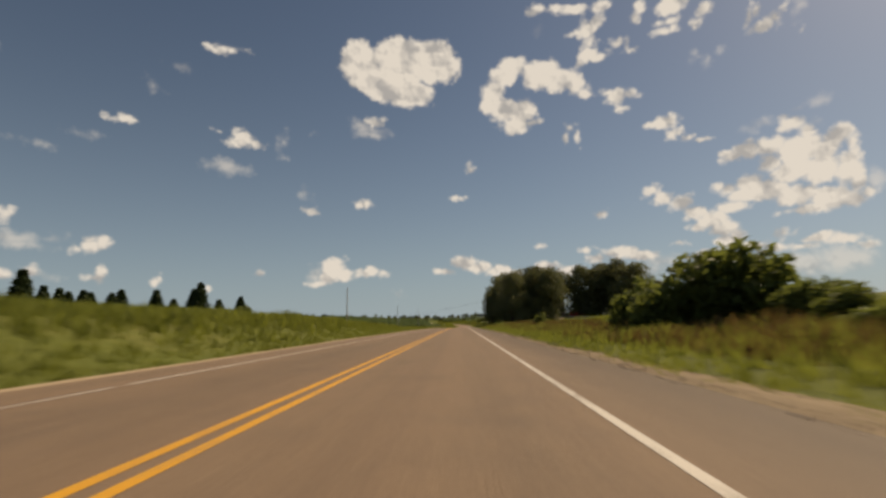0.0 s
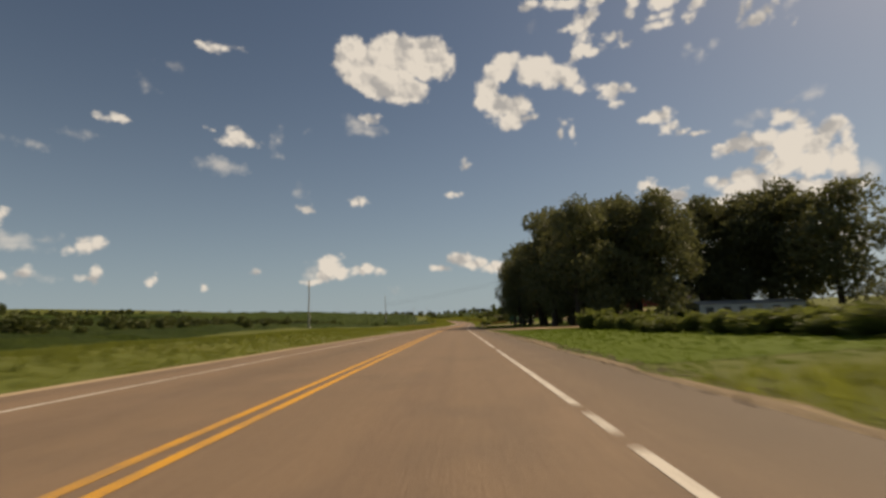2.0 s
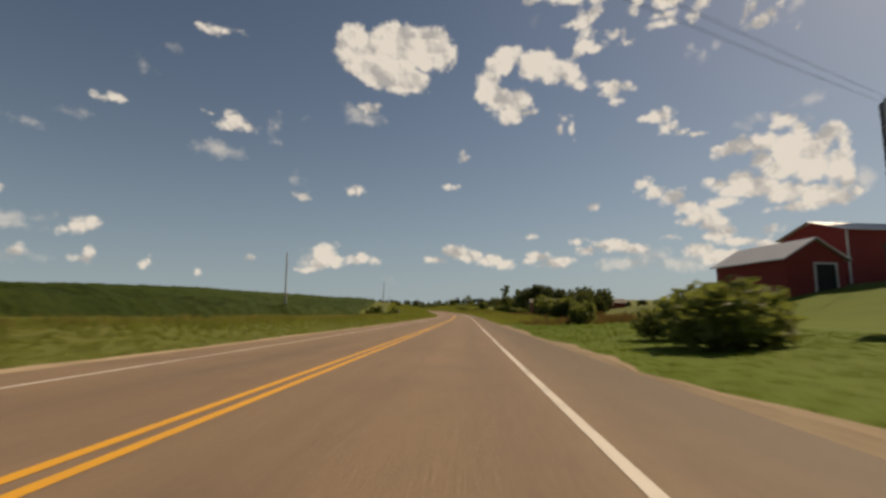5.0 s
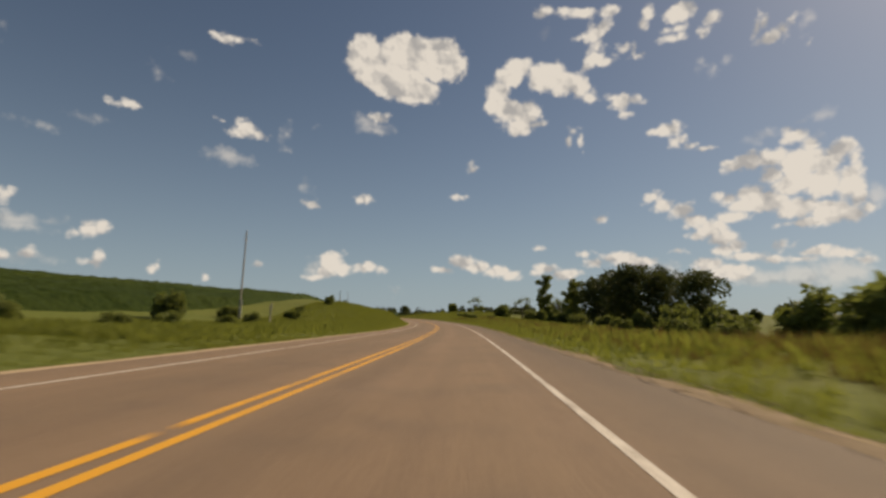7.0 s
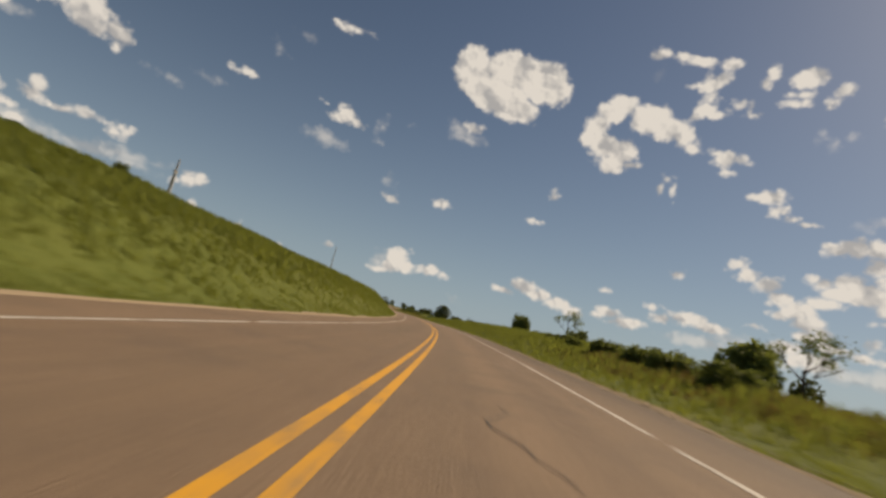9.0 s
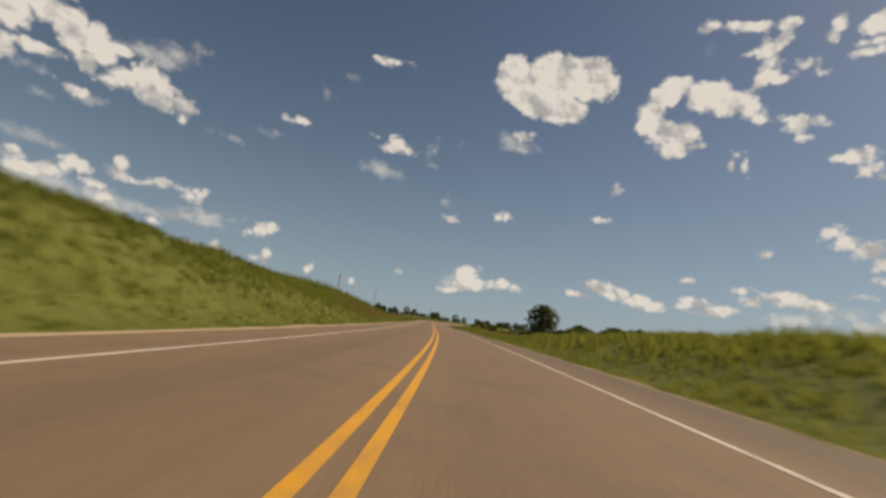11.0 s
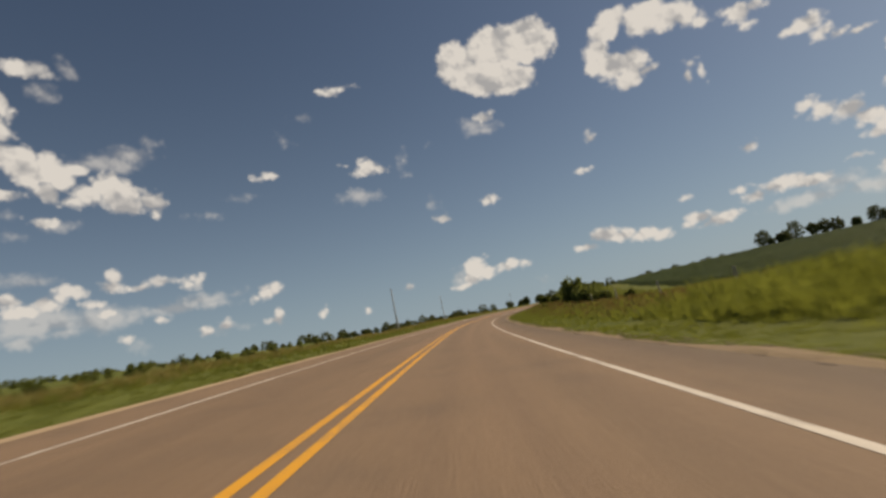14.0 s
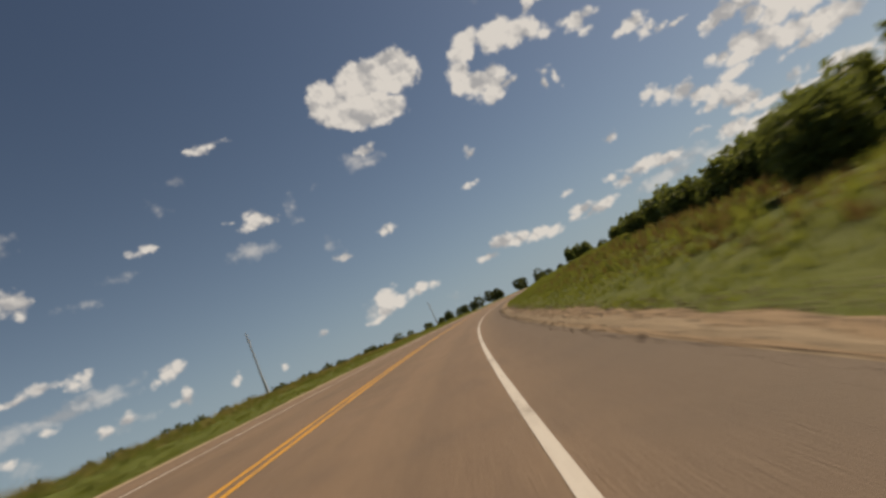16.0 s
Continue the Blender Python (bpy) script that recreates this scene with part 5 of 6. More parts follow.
shed = gabled("shed", "small red board shed with a pale metal roof", 236.5, 24.8, 12, 4.6, 7.0, 2.3, 3.6, RED_BOARD, PALE_ROOF)
# no opening here: a panel on the wall, its interior shade painted in
solid("doorway", [box(-0.1, -3.60, -0.6, 1.5, -3.51, 1.9, 0.01)], DOORWAY_SHADE, shed, "near-black panel painted as the shaded inside of a doorway")
solid("door_frame", [box(-0.2, -3.63, -0.6, -0.1, -3.52, 2.0), box(1.5, -3.63, -0.6, 1.6, -3.52, 2.0), box(-0.2, -3.63, 1.9, 1.6, -3.52, 2.0)], SIDING, shed, "white door frame")
barn = gabled("barn", "large red board barn with a pale metal roof", 240.5, 33.4, 100, 6.4, 7.4, 3.9, 4.9, RED_BOARD, PALE_ROOF)
# again a flat panel on a closed wall, coloured as the unlit inside
solid("doorway", [box(-3.24, -3.3, -0.6, -3.17, -1.5, 2.7, 0.01)], DOORWAY_SHADE, barn, "near-black panel painted as the shaded inside of a doorway")
solid("window", [box(-3.25, -0.8, 1.4, -3.18, 0.0, 2.3)], GLASS, barn)
solid("window_frame", [box(-3.27, -0.92, 1.28, -3.19, -0.8, 2.42), box(-3.27, 0.0, 1.28, -3.19, 0.12, 2.42), box(-3.27, -0.8, 2.3, -3.19, 0.0, 2.42), box(-3.27, -0.8, 1.28, -3.19, 0.0, 1.4)], SIDING, barn, "white window frame")
for y in (-3.73, 3.61):
    solid("corner_trim", [box(-3.27, y, -0.8, -3.205, y + 0.12, 3.8)], SIDING, barn, "white corner board")

silo = thing("silo", "tall dark blue cylindrical farm silo with a domed top", "silo", 244.5, 43.3)
R0, H0 = 2.65, 17.2
v, f = ring([(R0, -1.0), (R0, H0)], 40)
part("barrel", mesh_from("silo_barrel", v, f, SILO_BLUE, True), silo)
for k in range(12):
    z = 0.7 + k * 1.42
    v, f = ring([(R0 + 0.02, z), (R0 + 0.05, z + 0.02), (R0 + 0.05, z + 0.07), (R0 + 0.02, z + 0.09)], 40)
    part("band", mesh_from("silo_band", v, f, STEEL if k == 10 else SILO_BLUE, True), silo, "pale band" if k == 10 else "")
v, f = ring([(R0 + 0.06, H0), (R0 * 0.85, H0 + 0.35), (R0 * 0.5, H0 + 0.62), (0.35, H0 + 0.75)], 40)
part("dome", mesh_from("silo_dome", v, f, SILO_BLUE, True), silo)
v, f = ring([(0.32, H0 + 0.72), (0.32, H0 + 1.0), (0.2, H0 + 1.1), (0.05, H0 + 1.75)], 16)
part("vent", mesh_from("silo_vent", v, f, STEEL, True), silo)
rails = [tube([(R0 * 0.8 * math.cos(a), R0 * 0.8 * math.sin(a), H0 + 0.3), (R0 * 0.8 * math.cos(a), R0 * 0.8 * math.sin(a), H0 + 1.0)], [0.03, 0.03], 5) for a in (0.2, 0.9, 1.6, 3.2, 3.9, 4.6)]
solid("railing", rails, STEEL, silo)
chute = [tube([(-R0 - 0.28, -0.4, 0.2), (-R0 - 0.28, -0.4, H0)], [0.28, 0.28], 12)]
solid("chute", chute, STEEL, silo, "pale steel chute up the side")
ladder = [tube([(-0.6 + dx, -R0 - 0.12, 0.5), (-0.6 + dx, -R0 - 0.12, H0 + 0.7)], [0.03, 0.03], 5) for dx in (0, 0.4)]
ladder += [tube([(-0.6, -R0 - 0.12, 0.8 + k * 0.45), (-0.2, -R0 - 0.12, 0.8 + k * 0.45)], [0.018, 0.018], 4) for k in range(37)]
solid("ladder", ladder, STEEL, silo)

bunk = thing("feed_bunk", "long grey concrete feed bunk beside the silo", "feed bunk", 236.5, 43.5, 100)
solid("wall", [box(-0.9, -5.5, -1.2, -0.7, 5.5, 1.1, 0.02), box(0.7, -5.5, -1.2, 0.9, 5.5, 1.1, 0.02)], CONCRETE, bunk)
solid("floor_slab", [box(-0.7, -5.5, -1.2, 0.7, 5.5, 0.3)], CONCRETE, bunk)
for k in range(6):
    y = -5 + k * 2
    solid("post", [box(0.95, y, -1, 1.08, y + 0.13, 2.0)], WOOD_GREY, bunk)
solid("canopy", [box(-1.5, -5.8, 2.0, 1.6, 5.8, 2.1)], PALE_ROOF, bunk, "pale metal canopy")

lean_to = thing("open_shed", "low open cattle shed with a pale roof", "shed", 236, 52, 98)
for k in range(5):
    solid("post", [box(1.7, -6 + k * 3, -1, 1.85, -5.85 + k * 3, 1.6), box(-1.85, -6 + k * 3, -1, -1.7, -5.85 + k * 3, 2.0)], WOOD_GREY, lean_to)
v = [(2.3, -6.5, 1.55), (-2.3, -6.5, 2.15), (-2.3, 6.5, 2.15), (2.3, 6.5, 1.55)]
solid("roof", [(v + [(x, y, z + 0.1) for x, y, z in v], [(3, 2, 1, 0), (4, 5, 6, 7), (0, 1, 5, 4), (1, 2, 6, 5), (2, 3, 7, 6), (3, 0, 4, 7)])], PALE_ROOF, lean_to)
solid("back_wall", [box(-1.98, -6.2, -1, -1.86, 6.2, 2.0)], RED_BOARD, lean_to)

low = thing("low_shed", "long low dark red shed behind the lawn", "shed", 268, 16.5, 88)
solid("wall", [box(-1.4, -6, -1, 1.4, 6, 1.3, 0.02)], RED_BOARD, low)
v = [(-1.7, -6.3, 1.3), (1.7, -6.3, 1.3), (0, -6.3, 1.9), (-1.7, 6.3, 1.3), (1.7, 6.3, 1.3), (0, 6.3, 1.9)]
solid("roof", [(v, [(0, 1, 2), (5, 4, 3), (0, 2, 5, 3), (1, 4, 5, 2), (0, 3, 4, 1)])], SHINGLE, low)


def wheel(parent, x, y, r):
    prof = [(r * 0.55, -0.12), (r * 0.93, -0.12), (r, -0.07), (r, 0.07), (r * 0.93, 0.12), (r * 0.55, 0.12)]
    v, f = ring(prof, 20)
    turnm = pose(x, y, r, 0, 90, 0)
    hub = part("wheel", mesh_from("wheel_rim", *ring([(r * 0.56, -0.06), (r * 0.5, 0.0), (r * 0.2, 0.05), (r * 0.08, 0.12)], 16), RIM_PAINT, True), parent, m=turnm)
    part("tyre", mesh_from("tyre", v, f, RUBBER, True), hub, "black rubber tyre")


def gravity_wagon(label, s, o, turn, paint, size):
    """A farm gravity wagon: sloped hopper on a running gear with four wheels and a tongue."""
    root = thing("grain_wagon", label, "wagon", s, o, turn, group="wagons in the farmyard")
    k = size
    low_z, mid_z, top_z = 0.62 * k, 1.05 * k, 2.40 * k
    rings_ = [(0.55 * k, 1.05 * k, low_z), (1.05 * k, 1.45 * k, mid_z), (1.05 * k, 1.45 * k, top_z)]
    verts, faces = [], []
    for hx, hy, z in rings_:
        verts += [(-hx, -hy, z), (hx, -hy, z), (hx, hy, z), (-hx, hy, z)]
    for i in range(2):
        for j in range(4):
            a, b = i * 4 + j, i * 4 + (j + 1) % 4
            faces.append((a, b, b + 4, a + 4))
    faces.append((3, 2, 1, 0))
    inner = [(-0.98 * k, -1.38 * k, top_z), (0.98 * k, -1.38 * k, top_z), (0.98 * k, 1.38 * k, top_z), (-0.98 * k, 1.38 * k, top_z)]
    n = len(verts)
    verts += inner + [(x * 0.95, y * 0.95, top_z - 0.7 * k) for x, y, _ in inner]
    for j in range(4):
        faces.append((8 + j, 8 + (j + 1) % 4, n + (j + 1) % 4, n + j))
        faces.append((n + j, n + (j + 1) % 4, n + 4 + (j + 1) % 4, n + 4 + j))
    faces.append((n + 4, n + 5, n + 6, n + 7))
    solid("hopper", [(verts, faces)], paint, root)
    ribs = [box(x - 0.03, -1.50 * k, mid_z, x + 0.03, -1.45 * k, top_z) for x in (-0.9 * k, -0.3 * k, 0.3 * k, 0.9 * k)]
    ribs += [box(-1.10 * k, -1.50 * k, top_z - 0.06, 1.10 * k, -1.44 * k, top_z + 0.03), box(-1.10 * k, 1.44 * k, top_z - 0.06, 1.10 * k, 1.50 * k, top_z + 0.03)]
    for rib in ribs:
        solid("rib", [rib], paint, root)
    solid("running_gear", [box(-0.35 * k, -1.7 * k, 0.55 * k, -0.25 * k, 1.7 * k, 0.68 * k), box(0.25 * k, -1.7 * k, 0.55 * k, 0.35 * k, 1.7 * k, 0.68 * k), box(-0.85 * k, -1.25 * k, 0.36 * k, 0.85 * k, -1.12 * k, 0.48 * k), box(-0.85 * k, 1.12 * k, 0.36 * k, 0.85 * k, 1.25 * k, 0.48 * k)], RUBBER, root, "dark steel running gear")
    v, f = tube([(0, 1.6 * k, 0.5 * k), (0, 2.6 * k, 0.35 * k)], [0.05, 0.04], 8)
    part("tongue", mesh_from("wagon_tongue", v, f, RUBBER), root)
    for x in (-0.95 * k, 0.95 * k):
        for y in (-1.18 * k, 1.18 * k):
            wheel(root, x, y, 0.42 * k)
    for x in (-0.4 * k, 0.35 * k):
        tri = [(x - 0.13, -1.53 * k, mid_z + 0.12), (x + 0.13, -1.53 * k, mid_z + 0.12), (x, -1.53 * k, mid_z + 0.36), (x - 0.13, -1.51 * k, mid_z + 0.12), (x + 0.13, -1.51 * k, mid_z + 0.12), (x, -1.51 * k, mid_z + 0.36)]
        solid("reflector", [(tri, [(0, 1, 2), (5, 4, 3), (0, 3, 4, 1), (1, 4, 5, 2), (2, 5, 3, 0)])], REFLECTOR, root, "pale reflective triangle")


gravity_wagon("dark green gravity grain wagon parked on the lawn", 210.5, 14.2, -38, WAGON_GREEN, 0.98)
gravity_wagon("grey gravity grain wagon parked in the farmyard", 211.8, 16.9, -50, WAGON_GREY, 0.98)

# mobile home behind the hedge, its long side towards the drive
home = thing("mobile_home", "long white mobile home behind a hedge", "mobile home", 146, 37, 93)
solid("wall", [box(-1.7, -6.5, -0.4, 1.7, 6.5, 2.1, 0.03)], SIDING, home)
v = [(-1.9, -6.7, 2.1), (1.9, -6.7, 2.1), (0, -6.7, 2.55), (-1.9, 6.7, 2.1), (1.9, 6.7, 2.1), (0, 6.7, 2.55)]
solid("roof", [(v, [(0, 1, 2), (5, 4, 3), (0, 2, 5, 3), (1, 4, 5, 2), (0, 3, 4, 1)])], PALE_ROOF, home)
for y in (-5.0, -2.9, 1.2, 3.2, 5.3):
    win = solid("window", [box(-1.76, y - 0.45, 0.9, -1.71, y + 0.45, 1.7)], GLASS, home)
    solid("window_frame", [box(-1.78, y - 0.53, 0.82, -1.72, y - 0.45, 1.78), box(-1.78, y + 0.45, 0.82, -1.72, y + 0.53, 1.78), box(-1.78, y - 0.45, 1.7, -1.72, y + 0.45, 1.78), box(-1.78, y - 0.45, 0.82, -1.72, y + 0.45, 0.9)], STEEL, win)
solid("door", [box(-1.77, -1.2, 0.1, -1.71, -0.4, 1.9, 0.01)], CREAM, home, "cream door")
solid("window", [box(-1.0, 6.51, 0.9, 0.9, 6.56, 1.7)], GLASS, home)
for y in (-3.0, 2.4):
    v, f = tube([(0.4, y, 2.3), (0.4, y, 2.9)], [0.07, 0.07], 8)
    part("vent", mesh_from("roof_vent", v, f, STEEL), home)

house = gabled("farmhouse", "cream farmhouse with a brown shingle roof behind trees", 196, 52, 8, 8.0, 9.0, 3.2, 5.6, CREAM, SHINGLE, False)
for x in (-2.4, 0.2, 2.4):
    win = solid("window", [box(x - 0.45, -4.58, 1.0, x + 0.45, -4.51, 2.2)], GLASS, house)
    solid("window_frame", [box(x - 0.55, -4.6, 0.9, x - 0.45, -4.52, 2.3), box(x + 0.45, -4.6, 0.9, x + 0.55, -4.52, 2.3), box(x - 0.45, -4.6, 2.2, x + 0.45, -4.52, 2.3)], SIDING, win)
for y in (-2.5, 2.2):
    solid("window", [box(-4.08, y - 0.45, 1.0, -4.01, y + 0.45, 2.2)], GLASS, house)
solid("door", [box(-4.08, -0.6, -0.2, -4.01, 0.4, 2.0, 0.01)], SIDING, house, "white door")

mailbox = thing("mailbox", "dark metal mailbox on a wooden post by the drive", "mailbox", 160, 4.75)
v, f = tube([(0, 0, -0.2), (0, 0, 0.72)], [0.05, 0.045], 8)
part("post", mesh_from("mailbox_post", v, f, WOOD_GREY), mailbox)
bx = [(-0.13, 0.72), (0.13, 0.72), (0.13, 0.86), (0.092, 0.952), (0, 0.99), (-0.092, 0.952), (-0.13, 0.86)]
v = [(x, -0.25, z) for x, z in bx] + [(x, 0.25, z) for x, z in bx]
f = [tuple(range(7)), tuple(range(13, 6, -1))] + [(i, i + 7, (i + 1) % 7 + 7, (i + 1) % 7) for i in range(7)]
solid("box", [(v, f)], RUBBER, mailbox, "dark rounded letter box")
solid("flag", [box(-0.15, -0.05, 0.8, -0.135, 0.02, 1.02)], RED_BOARD, mailbox, "small red flag")


# ---------------------------------------------------------------- drives
def lane_mesh(points, widths, up, material):
    """A gravel lane over the land, through places (s, o)."""
    verts, faces = [], []
    fine = []
    for (a, b), (w0, w1) in zip(zip(points, points[1:]), zip(widths, widths[1:])):
        for k in range(14):
            t = k / 14
            fine.append((a[0] + (b[0] - a[0]) * t, a[1] + (b[1] - a[1]) * t, w0 + (w1 - w0) * t))
    fine.append((*points[-1], widths[-1]))
    rnd = random.Random(9)
    for i, (s, o, w) in enumerate(fine):
        p, q = fine[max(i - 1, 0)], fine[min(i + 1, len(fine) - 1)]
        d = Vector((q[0] - p[0], q[1] - p[1])).normalized()
        for k in range(7):
            e = (k / 6 - 0.5) * (w + (rnd.uniform(-0.15, 0.15) if k in (0, 6) else 0))
            lift = (up if 0 < k < 6 else up - 0.03) * min(1.0, i / 6) - 0.012 * (i < 3) + 0.06 * min(1.0, max(0.0, o - 8.0) / 5)
            verts.append(tuple(spot_on(s - d.y * e, o + d.x * e, lift)))
    for i in range(len(fine) - 1):
        for k in range(6):
            faces.append((i * 7 + k, i * 7 + k + 1, (i + 1) * 7 + k + 1, (i + 1) * 7 + k))
    return mesh_from("drive", verts, faces, material)


DRIVES = []


def drive(name, points, widths, label, up=0.035, material=GRAVEL):
    DRIVES.append((points, widths))
    tagged(new(name, lane_mesh(points, widths, up, material)), label, "drive", kind="structure")


def on_drive(s, o):
    """True where a drive lies, so that no grass grows there."""
    out = np.zeros(np.shape(s), bool)
    for points, widths in DRIVES:
        for (a, b), (w0, w1) in zip(zip(points, points[1:]), zip(widths, widths[1:])):
            ds, do = b[0] - a[0], b[1] - a[1]
            t = np.clip(((s - a[0]) * ds + (o - a[1]) * do) / (ds * ds + do * do), 0, 1)
            out |= np.hypot(s - a[0] - t * ds, o - a[1] - t * do) < (w0 + (w1 - w0) * t) / 2 - 0.05
    return out


drive("farm_drive", [(192.8, 3.55), (193.6, 6.0), (197.6, 10.0), (203.0, 15.5), (210.0, 24.0), (221.0, 36.0), (230.0, 46.0)], [11.0, 7.5, 4.8, 4.2, 6.0, 13.0, 20.0], "pale gravel farm drive meeting the road")
drive("house_drive", [(124.5, 3.6), (125.0, 6.0), (126.0, 12.0), (128.0, 20.0), (131.0, 26.0)], [17.0, 15.5, 5.6, 3.8, 4.0], "brown gravel house drive meeting the road", 0.03, BROWN_GRAVEL)

drive("gravel_pullout", [(600.0, 3.65), (616.0, 3.7), (626.0, 3.8), (638.0, 4.05), (654.0, 4.0), (690.0, 3.7)], [0.2, 0.3, 0.5, 1.0, 0.9, 0.3], "wide brown gravel pull-out beside the asphalt", 0.010, BROWN_GRAVEL)


def stones(name, s0, s1, o0, o1, count, seed, label):
    """Loose stones: uneven eight-sided pebbles half sunk in the gravel."""
    rnd = np.random.RandomState(seed)
    s, o = rnd.uniform(s0, s1, count), o0 + (o1 - o0) * rnd.beta(1.6, 1.6, count)
    p = land(s, o, 0.012)
    r = 0.006 + 0.020 * rnd.uniform(0, 1, count) ** 3
    shape = np.array([(1, 0, 0), (0, 1, 0), (-1, 0, 0), (0, -1, 0), (0, 0, 0.8), (0, 0, -0.8)], float)
    v = (p[:, None, :] + shape[None] * r[:, None, None] * rnd.uniform(0.65, 1.3, (count, 6, 1))).reshape(-1, 3)
    corner = np.array([(0, 1, 4), (1, 2, 4), (2, 3, 4), (3, 0, 4), (1, 0, 5), (2, 1, 5), (3, 2, 5), (0, 3, 5)])
    f = (np.arange(count)[:, None, None] * 6 + corner[None]).reshape(-1, 3)
    tagged(new(name, mesh_from(name, v.tolist(), [tuple(q) for q in f.tolist()], PEBBLE)), label, "gravel", kind="stuff")


PEBBLE = leafy("pebble", (0.12, 0.092, 0.066), (0.42, 0.34, 0.26), 0.0, 0.9)
stones("loose_stones", 624, 668, 3.45, 4.75, 9000, 1, "loose brown and pale stones of the pull-out")
stones("loose_stones", 117, 132, 3.4, 8.0, 5000, 2, "loose brown and pale stones of the house drive")
stones("loose_stones", -2, 110, 3.5, 4.2, 9000, 3, "loose stones along the shoulder")
stones("loose_stones", 250, 400, 3.5, 4.2, 9000, 4, "loose stones along the shoulder")
stones("loose_stones", 465, 600, 3.5, 4.2, 8000, 5, "loose stones along the shoulder")


# ---------------------------------------------------------------- cracks in the asphalt
def crack(s, o, length, along, seed):
    rnd = random.Random(seed)
    pts, a = [], (0.0 if along else math.pi / 2)
    s0, o0 = s, o
    for k in range(int(length / 0.22)):
        pts.append((s0, o0))
        h = a + rnd.uniform(-0.5, 0.5)
        s0 += math.cos(h) * 0.22
        o0 += math.sin(h) * 0.22
    verts, faces = [], []
    for i, (x, y) in enumerate(pts):
        w = 0.005 + 0.006 * rnd.random()
        ds, do = (0, w) if along else (w, 0)
        verts += [tuple(spot_on(x - ds, y - do, 0.0075)), tuple(spot_on(x + ds, y + do, 0.0075))]
    faces = [(2 * i, 2 * i + 1, 2 * i + 3, 2 * i + 2) for i in range(len(pts) - 1)]
    tagged(new("road_crack", mesh_from("road_crack", verts, faces, TAR)), "thin dark crack in the asphalt", "crack", kind="structure")


for s0, o0, l0, along, seed in ((316.5, 1.25, 3.5, True, 1), (318, 0.1, 2.4, True, 2), (317.4, -0.2, 2.2, False, 3), (355.2, 1.15, 2.6, True, 4), (300.5, 2.0, 5.0, True, 5), (182.0, 2.6, 3.0, True, 6), (186.5, -0.5, 3.6, False, 7), (24, 0.9, 8.0, True, 8), (370.5, 1.3, 3.0, True, 9), (474.5, 0.9, 2.0, True, 10), (334, 1.6, 4.0, True, 11), (525, 1.8, 2.6, True, 12), (60, 0.2, 2.2, False, 13)):
    crack(s0, o0, l0, along, seed)

# ---------------------------------------------------------------- crops and far woods
def canopy(name, s0, s1, o0, o1, up, ds, do, label, seed):
    """The uneven top of a crop field, with its edges down to the soil."""
    s, o = np.arange(s0, s1 + 0.1, ds), np.arange(o0, o1 + 0.1, do)
    S, O = np.meshgrid(s, o, indexing="ij")
    rnd = np.random.RandomState(seed)
    H = up * (0.75 + 0.25 * np.sin(O * 2 * math.pi / 1.6)) + rnd.uniform(-0.22, 0.22, S.shape) * up
    H[0, :] = H[-1, :] = -0.1
    H[:, 0] = H[:, -1] = -0.1
    jitter = rnd.uniform(-0.3, 0.3, S.shape)
    P = land(S + jitter * ds, O + rnd.uniform(-0.3, 0.3, S.shape) * do, H).reshape(-1, 3)
    n, k = S.shape
    faces = [(i * k + j, i * k + j + 1, (i + 1) * k + j + 1, (i + 1) * k + j) for i in range(n - 1) for j in range(k - 1)]
    me = mesh_from(name, P.tolist(), faces, CROP)
    tagged(new(name, me), label, "crop", kind="stuff")


def crop_material():
    m, t, p = fresh("corn_canopy")
    at = place_of(t)
    fine = noise_of(t, at, 2.2, 6.0, 0.75)
    c = ramp(t, fine, (0.30, (0.008, 0.015, 0.004)), (0.50, (0.032, 0.050, 0.010)), (0.74, (0.075, 0.095, 0.022)))
    c = mixed(t, 0.35, c, ramp(t, noise_of(t, at, 0.05, 3.0), (0.4, (0.022, 0.040, 0.010)), (0.6, (0.052, 0.068, 0.016))))
    t.links.new(c, p.inputs["Base Color"])
    p.inputs["Roughness"].default_value = 0.8
    p.inputs["Specular IOR Level"].default_value = 0.05
    bumped(t, p, fine, 1.0, 0.4)
    return m


CROP = crop_material()
canopy("corn_field", 289, 420, -150, -21, 0.9, 1.6, 1.0, "dark green corn field on the rise", 1)
canopy("corn_field", 264, 287, -150, -19, 0.9, 1.6, 1.0, "dark green corn field on the rise", 5)
canopy("corn_field", 188, 262, -150, -10.6, 0.9, 1.6, 1.0, "dark green corn field close to the verge", 4)
canopy("corn_field", 95, 186, -170, -14.6, 0.5, 2.0, 1.3, "dark green crop field beyond the verge", 2)
canopy("corn_field", 532, 760, 22.0, 170, 0.45, 1.8, 1.2, "dark green corn field on a hillside", 3)


